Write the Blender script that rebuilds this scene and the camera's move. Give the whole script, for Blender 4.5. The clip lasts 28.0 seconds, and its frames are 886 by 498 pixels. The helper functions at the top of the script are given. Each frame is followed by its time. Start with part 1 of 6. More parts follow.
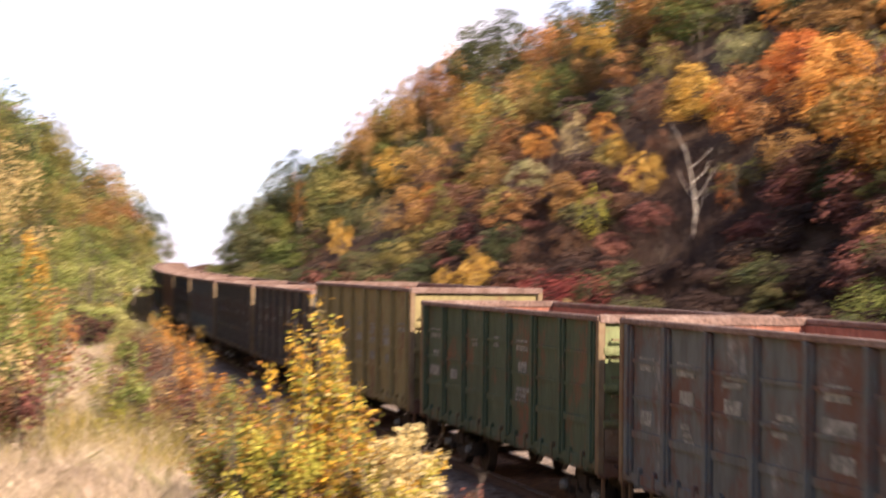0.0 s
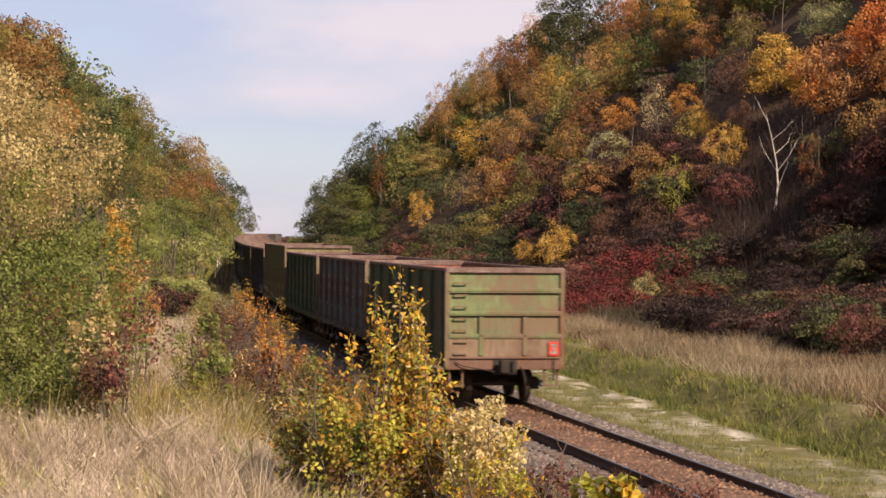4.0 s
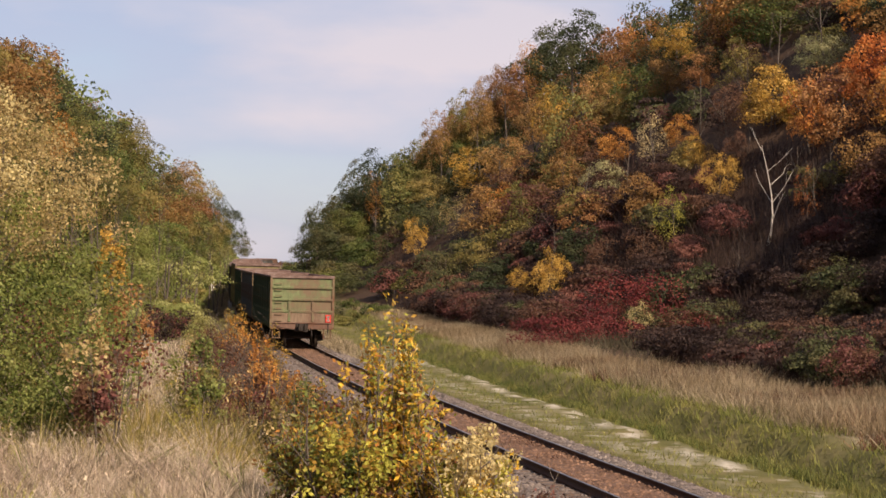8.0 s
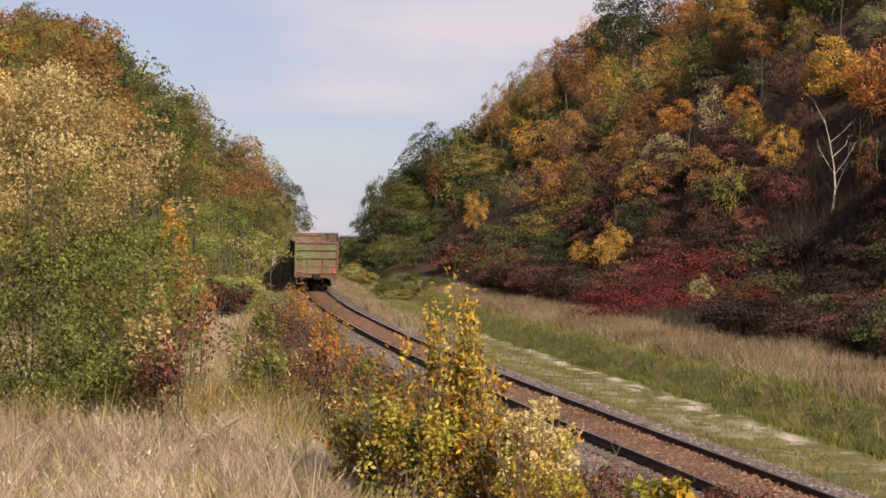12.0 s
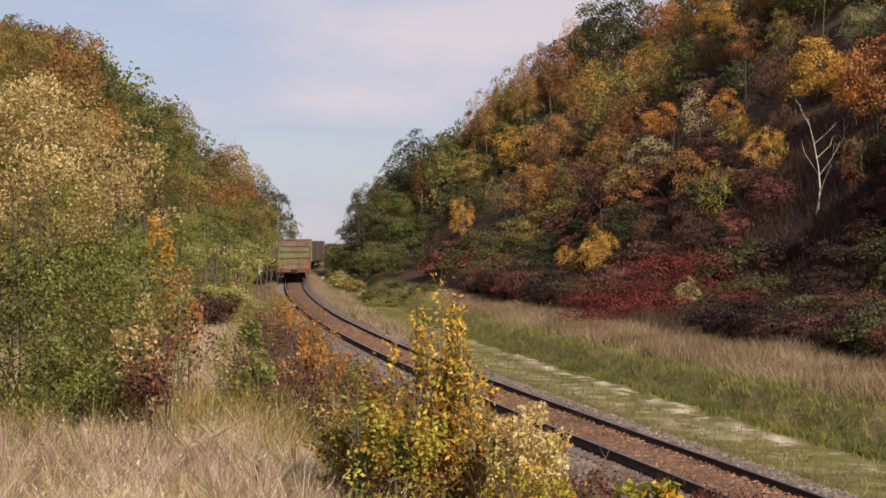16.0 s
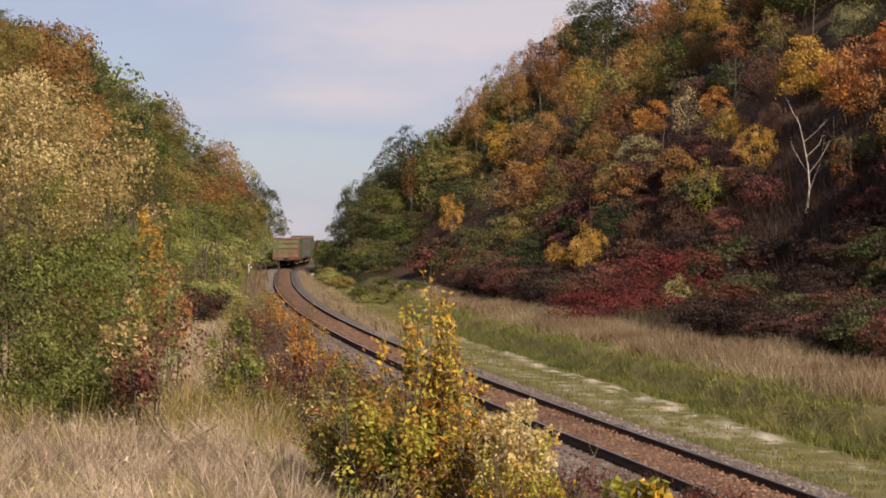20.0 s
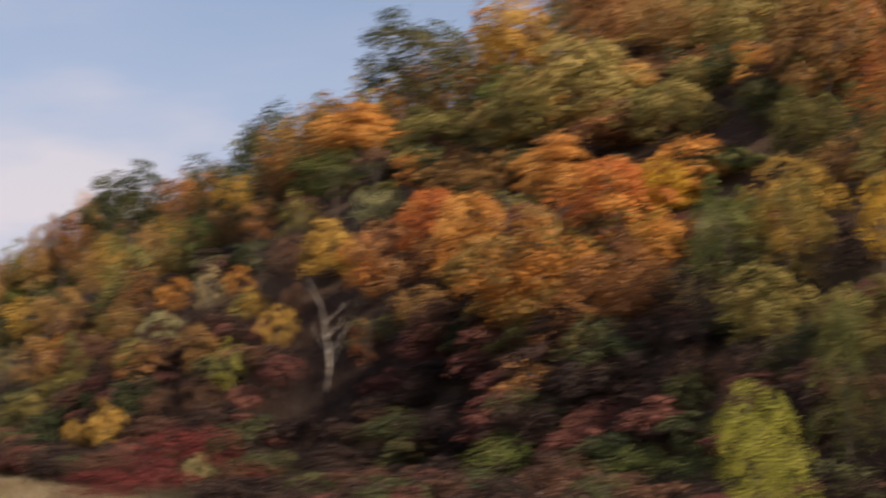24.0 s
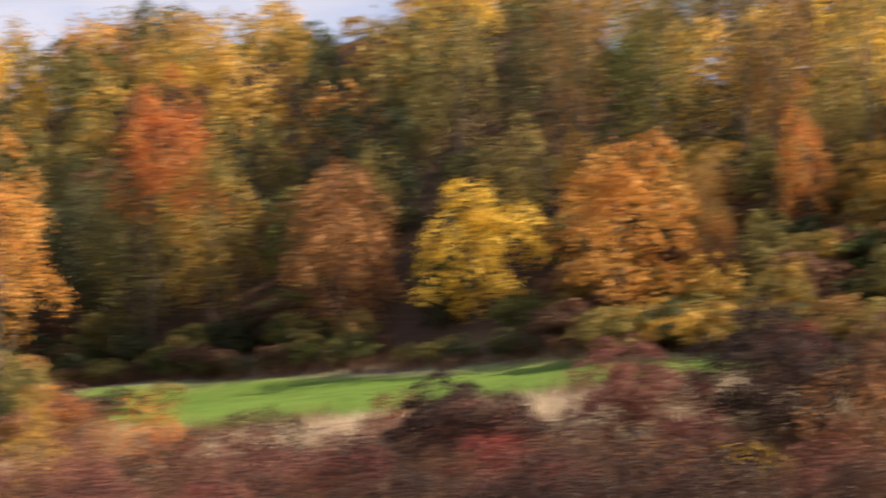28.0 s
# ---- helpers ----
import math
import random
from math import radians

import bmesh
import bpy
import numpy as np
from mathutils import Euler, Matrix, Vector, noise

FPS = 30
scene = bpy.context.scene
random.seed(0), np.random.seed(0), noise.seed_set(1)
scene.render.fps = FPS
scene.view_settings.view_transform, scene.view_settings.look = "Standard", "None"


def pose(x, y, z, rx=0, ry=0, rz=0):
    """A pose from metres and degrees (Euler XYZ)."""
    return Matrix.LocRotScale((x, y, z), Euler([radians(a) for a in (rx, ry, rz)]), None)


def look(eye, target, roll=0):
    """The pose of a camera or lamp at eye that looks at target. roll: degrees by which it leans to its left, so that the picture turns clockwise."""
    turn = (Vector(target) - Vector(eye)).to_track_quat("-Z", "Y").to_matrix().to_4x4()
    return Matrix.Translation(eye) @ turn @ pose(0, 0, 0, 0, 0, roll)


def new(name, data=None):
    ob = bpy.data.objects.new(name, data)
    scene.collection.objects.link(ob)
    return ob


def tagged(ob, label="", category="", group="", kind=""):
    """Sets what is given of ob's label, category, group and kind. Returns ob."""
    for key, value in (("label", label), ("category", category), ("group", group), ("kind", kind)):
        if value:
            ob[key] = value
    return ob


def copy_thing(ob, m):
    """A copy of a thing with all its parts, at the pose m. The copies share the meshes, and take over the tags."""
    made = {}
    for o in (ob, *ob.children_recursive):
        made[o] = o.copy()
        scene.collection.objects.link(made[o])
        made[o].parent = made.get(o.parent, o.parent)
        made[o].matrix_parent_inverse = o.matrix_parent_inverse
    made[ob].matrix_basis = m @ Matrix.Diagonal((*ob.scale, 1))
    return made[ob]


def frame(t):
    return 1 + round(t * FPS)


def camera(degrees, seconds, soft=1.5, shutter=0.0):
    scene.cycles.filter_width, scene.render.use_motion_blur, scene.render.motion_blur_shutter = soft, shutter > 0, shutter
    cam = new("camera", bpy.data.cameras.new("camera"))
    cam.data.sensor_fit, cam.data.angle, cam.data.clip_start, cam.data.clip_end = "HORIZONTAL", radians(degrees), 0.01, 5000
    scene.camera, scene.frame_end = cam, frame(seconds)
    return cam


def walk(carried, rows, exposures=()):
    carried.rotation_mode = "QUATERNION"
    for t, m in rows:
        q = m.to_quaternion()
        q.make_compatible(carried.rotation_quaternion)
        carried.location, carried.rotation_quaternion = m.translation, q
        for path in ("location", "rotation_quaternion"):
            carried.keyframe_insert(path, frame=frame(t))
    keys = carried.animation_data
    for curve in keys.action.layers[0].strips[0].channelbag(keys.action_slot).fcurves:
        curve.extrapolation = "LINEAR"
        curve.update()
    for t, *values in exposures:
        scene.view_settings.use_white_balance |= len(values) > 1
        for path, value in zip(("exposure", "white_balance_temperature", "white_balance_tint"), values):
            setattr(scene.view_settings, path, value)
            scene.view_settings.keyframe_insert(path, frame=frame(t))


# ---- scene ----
# ---- camera ----
EYE = (0.0, 0.0, 3.777)
ROWS = [
    (0.0, 91.111, -0.382, -2.149), (0.5, 90.278, -0.500, -0.095), (1.0, 89.983, -0.505, -0.515), (1.5, 89.720, -0.635, -0.596),
    (2.0, 89.887, -0.604, -0.763), (2.5, 89.783, -0.607, -0.312), (3.0, 90.152, -0.369, 0.087), (3.5, 90.202, -0.348, 0.128),
    (5.5, 90.734, -0.503, 0.224), (6.0, 90.752, -0.656, 0.042), (6.5, 90.825, -0.775, -0.178), (7.0, 90.821, -0.886, -0.375),
    (7.5, 90.895, -0.788, -0.248), (8.0, 91.080, -1.069, -0.010), (8.5, 91.138, -1.094, 0.089), (9.0, 91.218, -1.200, 0.243),
    (9.5, 91.179, -1.118, 0.423), (10.0, 90.865, -1.115, 0.840), (10.5, 90.585, -1.058, 1.121), (11.0, 90.414, -0.940, 1.542),
    (11.5, 90.334, -0.809, 1.735), (12.0, 90.295, -0.823, 1.733), (12.5, 90.243, -0.709, 1.545), (14.5, 90.310, -0.241, 1.395),
    (15.0, 90.424, 0.075, 1.343), (15.5, 90.451, 0.190, 1.330), (16.0, 90.478, -0.022, 1.344), (16.5, 90.474, -0.339, 1.323),
    (17.0, 90.426, -0.093, 1.183), (17.5, 90.438, 0.080, 0.699), (18.0, 90.431, -0.014, 0.477), (18.5, 90.381, -0.100, 0.784),
    (19.0, 90.261, 0.097, 0.824), (19.5, 90.201, 0.070, 0.781), (20.0, 90.395, -0.210, 1.043), (20.5, 90.917, -0.378, 1.250),
    (22.5, 92.277, -0.596, 0.450), (23.0, 93.329, -0.442, -4.011), (23.5, 94.542, -0.422, -7.855), (24.0, 95.584, -0.574, -12.617),
    (24.5, 96.420, -0.691, -16.850), (25.0, 97.325, -0.663, -21.534), (25.5, 98.059, -0.502, -26.840), (26.0, 98.871, -0.625, -30.985),
    (26.5, 99.828, -0.038, -33.951), (27.0, 100.811, 0.307, -37.499), (27.5, 100.721, 0.380, -41.926), (28.0, 100.894, 0.699, -47.432),
]

cam = camera(25.0, 28.0, soft=1.6, shutter=0.8)
walk(cam, [(t, pose(*EYE, rx, ry, rz)) for t, rx, ry, rz in ROWS],
     exposures=[(t, e, 6700 if t < 11 else 6600 if t < 24.2 else 7000, 22 if t < 2 else 19 if t < 11 else 17 if t < 22 else 15) for t, e in ((0.0, 1.36), (0.5, 1.26), (1.0, 1.08), (1.5, 0.94), (2.2, 0.8), (3.0, 0.66), (3.5, 0.56), (12.0, 0.36), (20.5, 0.24), (23.0, 0.24), (24.0, 0.36), (24.5, 0.58), (25.0, 0.76), (26.0, 0.88), (27.0, 1.05), (28.0, 1.15))])

# ---- light ----
SUN_AZ, SUN_EL = 149.0, 32.0
world = bpy.data.worlds.new("sky")
scene.world = world
world.use_nodes = True
wn, wl = world.node_tree.nodes, world.node_tree.links
sky = wn.new("ShaderNodeTexSky")
sky.sky_type, sky.sun_disc = "NISHITA", False
sky.sun_elevation, sky.sun_rotation = radians(SUN_EL), radians(SUN_AZ)
sky.air_density, sky.dust_density, sky.ozone_density = 1.0, 0.6, 2.0
wn["Background"].inputs["Strength"].default_value = 0.078
# thin bright cloud over the blue
w_co, w_map, w_no, w_ra, w_mix = wn.new("ShaderNodeTexCoord"), wn.new("ShaderNodeMapping"), wn.new("ShaderNodeTexNoise"), wn.new("ShaderNodeMapRange"), wn.new("ShaderNodeMix")
w_map.inputs["Scale"].default_value = (2.2, 2.2, 7.0)
w_no.inputs["Scale"].default_value, w_no.inputs["Detail"].default_value, w_no.inputs["Roughness"].default_value = 1.6, 6.0, 0.5
w_ra.inputs[1].default_value, w_ra.inputs[2].default_value, w_ra.inputs[3].default_value, w_ra.inputs[4].default_value = 0.4, 0.64, 0.45, 0.9
w_mix.data_type = "RGBA"
w_tone = wn.new("ShaderNodeValToRGB")
ramp_stops = w_tone.color_ramp.elements
ramp_stops[0].position, ramp_stops[0].color = 0.5, (0.62, 0.66, 0.86, 1)
ramp_stops[1].position, ramp_stops[1].color = 0.64, (0.93, 0.86, 0.9, 1)
w_gain = wn.new("ShaderNodeMix")
w_gain.data_type, w_gain.blend_type = "RGBA", "MULTIPLY"
w_gain.inputs[0].default_value, w_gain.inputs[7].default_value = 1.0, (8.0, 8.0, 8.0, 1)
wl.new(w_no.outputs[0], w_tone.inputs[0]), wl.new(w_tone.outputs[0], w_gain.inputs[6]), wl.new(w_gain.outputs[2], w_mix.inputs[7])
wl.new(w_co.outputs["Generated"], w_map.inputs[0]), wl.new(w_map.outputs[0], w_no.inputs["Vector"]), wl.new(w_no.outputs[0], w_ra.inputs[0])
w_xyz, w_up, w_thin = wn.new("ShaderNodeSeparateXYZ"), wn.new("ShaderNodeMapRange"), wn.new("ShaderNodeMath")
w_up.inputs[1].default_value, w_up.inputs[2].default_value, w_up.inputs[3].default_value, w_up.inputs[4].default_value = 0.11, 0.25, 1.0, 0.5
w_thin.operation = "MULTIPLY"
wl.new(w_co.outputs["Generated"], w_xyz.inputs[0]), wl.new(w_xyz.outputs[2], w_up.inputs[0])
wl.new(w_ra.outputs[0], w_thin.inputs[0]), wl.new(w_up.outputs[0], w_thin.inputs[1])
wl.new(w_thin.outputs[0], w_mix.inputs[0]), wl.new(sky.outputs[0], w_mix.inputs[6])
wl.new(w_mix.outputs[2], wn["Background"].inputs["Color"])
sun = new("sun", bpy.data.lights.new("sun", "SUN"))
sun.data.energy, sun.data.angle, sun.data.color = 5.0, radians(0.6), (1.0, 0.84, 0.62)
sun.matrix_world = look((60, -60, 80), (60 - math.sin(radians(SUN_AZ)) * math.cos(radians(SUN_EL)), -60 - math.cos(radians(SUN_AZ)) * math.cos(radians(SUN_EL)), 80 - math.sin(radians(SUN_EL))))

rng = np.random.default_rng(7)


# ---- materials ----
def mat(name, colors, scale=4.0, rough=0.85, metal=0.0, bump=0.3, detail=8.0, fine=0.35, stretch=(1, 1, 1), island=False, spec=0.3):
    """Principled material: a large noise runs through the colours, a fine one varies the value and gives relief."""
    m = bpy.data.materials.new(name)
    m.use_nodes = True
    n, l = m.node_tree.nodes, m.node_tree.links
    b = n["Principled BSDF"]
    b.inputs["Roughness"].default_value, b.inputs["Metallic"].default_value = rough, metal
    b.inputs["Specular IOR Level"].default_value = spec
    co, mp = n.new("ShaderNodeTexCoord"), n.new("ShaderNodeMapping")
    mp.inputs["Scale"].default_value = stretch
    l.new(co.outputs["Object"], mp.inputs[0])
    n1, n2, ra = n.new("ShaderNodeTexNoise"), n.new("ShaderNodeTexNoise"), n.new("ShaderNodeValToRGB")
    n1.inputs["Scale"].default_value, n1.inputs["Detail"].default_value, n1.inputs["Roughness"].default_value = scale, detail, 0.65
    n2.inputs["Scale"].default_value, n2.inputs["Detail"].default_value = scale * 9, 4
    l.new(mp.outputs[0], n1.inputs["Vector"]), l.new(mp.outputs[0], n2.inputs["Vector"])
    ramp(ra, colors, 0.3, 0.7)
    l.new(n1.outputs[0], ra.inputs[0])
    mx = n.new("ShaderNodeMix")
    mx.data_type, mx.blend_type = "RGBA", "MULTIPLY"
    mx.inputs[0].default_value = 1.0
    mr = n.new("ShaderNodeMapRange")
    mr.inputs[1].default_value, mr.inputs[2].default_value, mr.inputs[3].default_value, mr.inputs[4].default_value = 0.3, 0.7, 1 - fine, 1 + fine
    l.new(n2.outputs[0], mr.inputs[0])
    l.new(ra.outputs[0], mx.inputs[6]), l.new(mr.outputs[0], mx.inputs[7])
    out = mx.outputs[2]
    if island:
        out = vary(n, l, out, "ShaderNodeNewGeometry", "Random Per Island", 0.6, 1.4)
    l.new(out, b.inputs["Base Color"])
    if bump:
        bu = n.new("ShaderNodeBump")
        bu.inputs["Strength"].default_value, bu.inputs["Distance"].default_value = bump, 0.05
        l.new(n2.outputs[0], bu.inputs["Height"]), l.new(bu.outputs[0], b.inputs["Normal"])
    return m


def ramp(ra, colors, lo=0.0, hi=1.0):
    e = ra.color_ramp.elements
    for i, c in enumerate(colors):
        p = lo + (hi - lo) * i / max(1, len(colors) - 1)
        el = e[i] if i < 2 else e.new(p)
        el.position, el.color = p, (*c, 1)


def vary(n, l, out, node, socket, lo, hi):
    g = n.new(node)
    mr, mx = n.new("ShaderNodeMapRange"), n.new("ShaderNodeMix")
    mr.inputs[3].default_value, mr.inputs[4].default_value = lo, hi
    mx.data_type, mx.blend_type = "RGBA", "MULTIPLY"
    mx.inputs[0].default_value = 1.0
    l.new(g.outputs[socket], mr.inputs[0]), l.new(out, mx.inputs[6]), l.new(mr.outputs[0], mx.inputs[7])
    return mx.outputs[2]


def leaf_mat(name, colors, per_tree=False, glow=0.34, spread=0.18, value=(0.8, 1.2)):
    """Foliage: the hue runs per plant (tint attribute or object), the leaves differ one from another, light passes through."""
    m = bpy.data.materials.new(name)
    m.use_nodes = True
    n, l = m.node_tree.nodes, m.node_tree.links
    b = n["Principled BSDF"]
    b.inputs["Roughness"].default_value, b.inputs["Specular IOR Level"].default_value = 0.6, 0.25
    ra, mo = n.new("ShaderNodeValToRGB"), n.new("ShaderNodeMath")
    ramp(ra, colors)
    geo = n.new("ShaderNodeNewGeometry")
    if per_tree:
        src = n.new("ShaderNodeAttribute")
        src.attribute_name = "tint"
        base = src.outputs["Fac"]
    else:
        src = n.new("ShaderNodeObjectInfo")
        base = src.outputs["Random"]
    mo.operation = "MULTIPLY_ADD"
    mo.inputs[1].default_value, mo.use_clamp = spread, True
    patch, pr, ad, co = n.new("ShaderNodeTexNoise"), n.new("ShaderNodeMapRange"), n.new("ShaderNodeMath"), n.new("ShaderNodeTexCoord")
    patch.inputs["Scale"].default_value, patch.inputs["Detail"].default_value = (0.45, 4.0) if per_tree else (1.5, 3.0)
    pr.inputs[1].default_value, pr.inputs[2].default_value, pr.inputs[3].default_value, pr.inputs[4].default_value = 0.35, 0.65, -0.35, 0.35
    l.new(co.outputs["Object"], patch.inputs["Vector"]), l.new(patch.outputs[0], pr.inputs[0])
    ad.use_clamp = True
    sc = n.new("ShaderNodeMath")
    sc.operation = "MULTIPLY"
    sc.inputs[1].default_value = 1 - spread
    l.new(base, sc.inputs[0]), l.new(geo.outputs["Random Per Island"], mo.inputs[0]), l.new(sc.outputs[0], mo.inputs[2])
    l.new(mo.outputs[0], ad.inputs[0]), l.new(pr.outputs[0], ad.inputs[1])
    l.new(ad.outputs[0], ra.inputs[0])
    no = n.new("ShaderNodeTexWhiteNoise")
    no.noise_dimensions = "1D"
    l.new(geo.outputs["Random Per Island"], no.inputs["W"])
    mr, mx = n.new("ShaderNodeMapRange"), n.new("ShaderNodeMix")
    mr.inputs[3].default_value, mr.inputs[4].default_value = value
    mx.data_type, mx.blend_type = "RGBA", "MULTIPLY"
    mx.inputs[0].default_value = 1.0
    l.new(no.outputs["Value"], mr.inputs[0]), l.new(ra.outputs[0], mx.inputs[6]), l.new(mr.outputs[0], mx.inputs[7])
    out = mx.outputs[2]
    # fine leafy grain
    gr, gm, gx = n.new("ShaderNodeTexNoise"), n.new("ShaderNodeMapRange"), n.new("ShaderNodeMix")
    gr.inputs["Scale"].default_value, gr.inputs["Detail"].default_value, gr.inputs["Roughness"].default_value = (5.0, 4.0, 0.7) if per_tree else (11.0, 4.0, 0.7)
    gm.inputs[1].default_value, gm.inputs[2].default_value, gm.inputs[3].default_value, gm.inputs[4].default_value = 0.32, 0.68, 0.72, 1.34
    gx.data_type, gx.blend_type = "RGBA", "MULTIPLY"
    gx.inputs[0].default_value = 1.0
    l.new(co.outputs["Object"], gr.inputs["Vector"]), l.new(gr.outputs[0], gm.inputs[0]), l.new(out, gx.inputs[6]), l.new(gm.outputs[0], gx.inputs[7])
    out = gx.outputs[2]
    l.new(out, b.inputs["Base Color"])
    tr, mix = n.new("ShaderNodeBsdfTranslucent"), n.new("ShaderNodeMixShader")
    mix.inputs[0].default_value = glow
    l.new(out, tr.inputs[0]), l.new(b.outputs[0], mix.inputs[1]), l.new(tr.outputs[0], mix.inputs[2])
    l.new(mix.outputs[0], n["Material Output"].inputs[0])
    return m


PALETTES = {
    "green": [(0.055, 0.08, 0.022), (0.1, 0.12, 0.03), (0.16, 0.17, 0.05), (0.24, 0.215, 0.07)],
    "dark": [(0.035, 0.048, 0.022), (0.06, 0.072, 0.03), (0.09, 0.095, 0.04), (0.14, 0.12, 0.05)],
    "olive": [(0.1, 0.1, 0.032), (0.17, 0.15, 0.045), (0.25, 0.2, 0.06), (0.36, 0.27, 0.09)],
    "yellow": [(0.44, 0.28, 0.04), (0.56, 0.34, 0.04), (0.67, 0.43, 0.05), (0.76, 0.52, 0.09)],
    "lime": [(0.3, 0.3, 0.05), (0.42, 0.39, 0.07), (0.55, 0.48, 0.11)],
    "gold": [(0.2, 0.16, 0.045), (0.36, 0.22, 0.045), (0.52, 0.31, 0.06), (0.62, 0.4, 0.11)],
    "orange": [(0.22, 0.14, 0.04), (0.4, 0.17, 0.04), (0.52, 0.23, 0.05), (0.62, 0.33, 0.09)],
    "rust": [(0.15, 0.085, 0.04), (0.24, 0.11, 0.045), (0.33, 0.155, 0.06), (0.42, 0.22, 0.085)],
    "bronze": [(0.22, 0.12, 0.042), (0.32, 0.18, 0.062), (0.42, 0.255, 0.095)],
    "maroon": [(0.13, 0.05, 0.045), (0.19, 0.075, 0.06), (0.25, 0.11, 0.08)],
    "bleached": [(0.4, 0.3, 0.235), (0.52, 0.4, 0.325), (0.64, 0.52, 0.43)],
    # grey-green darkened to carry the shade of the lower slope
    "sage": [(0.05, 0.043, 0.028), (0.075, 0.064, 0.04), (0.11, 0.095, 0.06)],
    "white": [(0.6, 0.56, 0.46), (0.7, 0.67, 0.56), (0.78, 0.75, 0.66)],
    "meadow": [(0.22, 0.175, 0.11), (0.31, 0.25, 0.16), (0.42, 0.34, 0.23)],
    "red": [(0.36, 0.14, 0.045), (0.48, 0.15, 0.045), (0.58, 0.21, 0.055), (0.64, 0.31, 0.08)],
    "crimson": [(0.12, 0.026, 0.028), (0.18, 0.038, 0.036), (0.25, 0.06, 0.048)],
    "brown": [(0.085, 0.045, 0.032), (0.13, 0.067, 0.043), (0.19, 0.1, 0.058)],
    "silver": [(0.2, 0.22, 0.11), (0.3, 0.29, 0.14), (0.42, 0.38, 0.19)],
    "pale": [(0.42, 0.34, 0.15), (0.55, 0.45, 0.21), (0.64, 0.53, 0.28)],
    "straw": [(0.25, 0.195, 0.135), (0.47, 0.38, 0.275), (0.68, 0.575, 0.44)],
    "fresh": [(0.125, 0.165, 0.042), (0.2, 0.235, 0.062), (0.27, 0.29, 0.09), (0.37, 0.355, 0.14)],
    "hay": [(0.17, 0.125, 0.075), (0.25, 0.185, 0.11), (0.34, 0.26, 0.16)],
    # dark brown twigs, lowered further to hold the lower slope's shade
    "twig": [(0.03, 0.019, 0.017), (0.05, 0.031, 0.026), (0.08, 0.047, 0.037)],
    "tan": [(0.26, 0.2, 0.08), (0.38, 0.28, 0.12), (0.5, 0.38, 0.18), (0.62, 0.5, 0.27)],
    "grass": [(0.13, 0.155, 0.035), (0.19, 0.2, 0.05), (0.27, 0.25, 0.08)],
}
LEAF = {k: leaf_mat("leaves_" + k, c) for k, c in PALETTES.items()}
WOOD = {k: leaf_mat("woods_" + k, c, True) for k, c in PALETTES.items()}
NEAR = {k: leaf_mat("near_leaves_" + k, c, False, 0.42, 0.45, (0.62, 1.38)) for k, c in PALETTES.items()}
GRASS = {k: leaf_mat("grass_" + k, c, True, 0.3, 0.6, (0.55, 1.35)) for k, c in PALETTES.items()}
BARK = mat("bark", [(0.07, 0.055, 0.045), (0.14, 0.115, 0.095)], 6, stretch=(1, 1, 0.3))
PALE_BARK = mat("pale_bark", [(0.38, 0.34, 0.3), (0.55, 0.5, 0.45)], 6)
BALLAST = mat("ballast", [(0.13, 0.1, 0.085), (0.2, 0.16, 0.135), (0.28, 0.23, 0.195)], 3, bump=1.0, detail=12, fine=0.6)
RUSTY_BED = mat("rusty_ballast", [(0.1, 0.055, 0.035), (0.16, 0.09, 0.056), (0.22, 0.135, 0.085)], 1.2, bump=1.0, detail=12, fine=0.6)
RAIL_SIDE = mat("rusty_rail", [(0.05, 0.03, 0.022), (0.09, 0.05, 0.035)], 5)
RAIL_TOP = mat("worn_rail", [(0.32, 0.3, 0.28), (0.45, 0.43, 0.41)], 5, rough=0.35, metal=0.9, bump=0)
SLEEPER = mat("sleeper", [(0.08, 0.06, 0.05), (0.16, 0.12, 0.1)], 5)
WHITE = mat("white_paint", [(0.62, 0.6, 0.56), (0.78, 0.76, 0.72)], 6, rough=0.6)
RED = mat("red_paint", [(0.45, 0.04, 0.03), (0.6, 0.06, 0.04)], 6, rough=0.5)
DARK = mat("sooty_steel", [(0.018, 0.015, 0.013), (0.04, 0.03, 0.025)], 4, rough=0.8)
WHEEL = mat("wheel_steel", [(0.03, 0.022, 0.018), (0.06, 0.045, 0.035)], 6, rough=0.6, metal=0.4)
FADED = mat("faded_white", [(0.09, 0.095, 0.09), (0.18, 0.185, 0.175), (0.34, 0.34, 0.32)], 7, rough=0.9, fine=0.7)
INNER = mat("rusty_inside", [(0.17, 0.065, 0.045), (0.26, 0.11, 0.08), (0.33, 0.17, 0.13)], 1.5, stretch=(1, 1, 0.4))
RIM = mat("worn_rim", [(0.1, 0.062, 0.052), (0.155, 0.102, 0.088), (0.22, 0.165, 0.148)], 2.5)


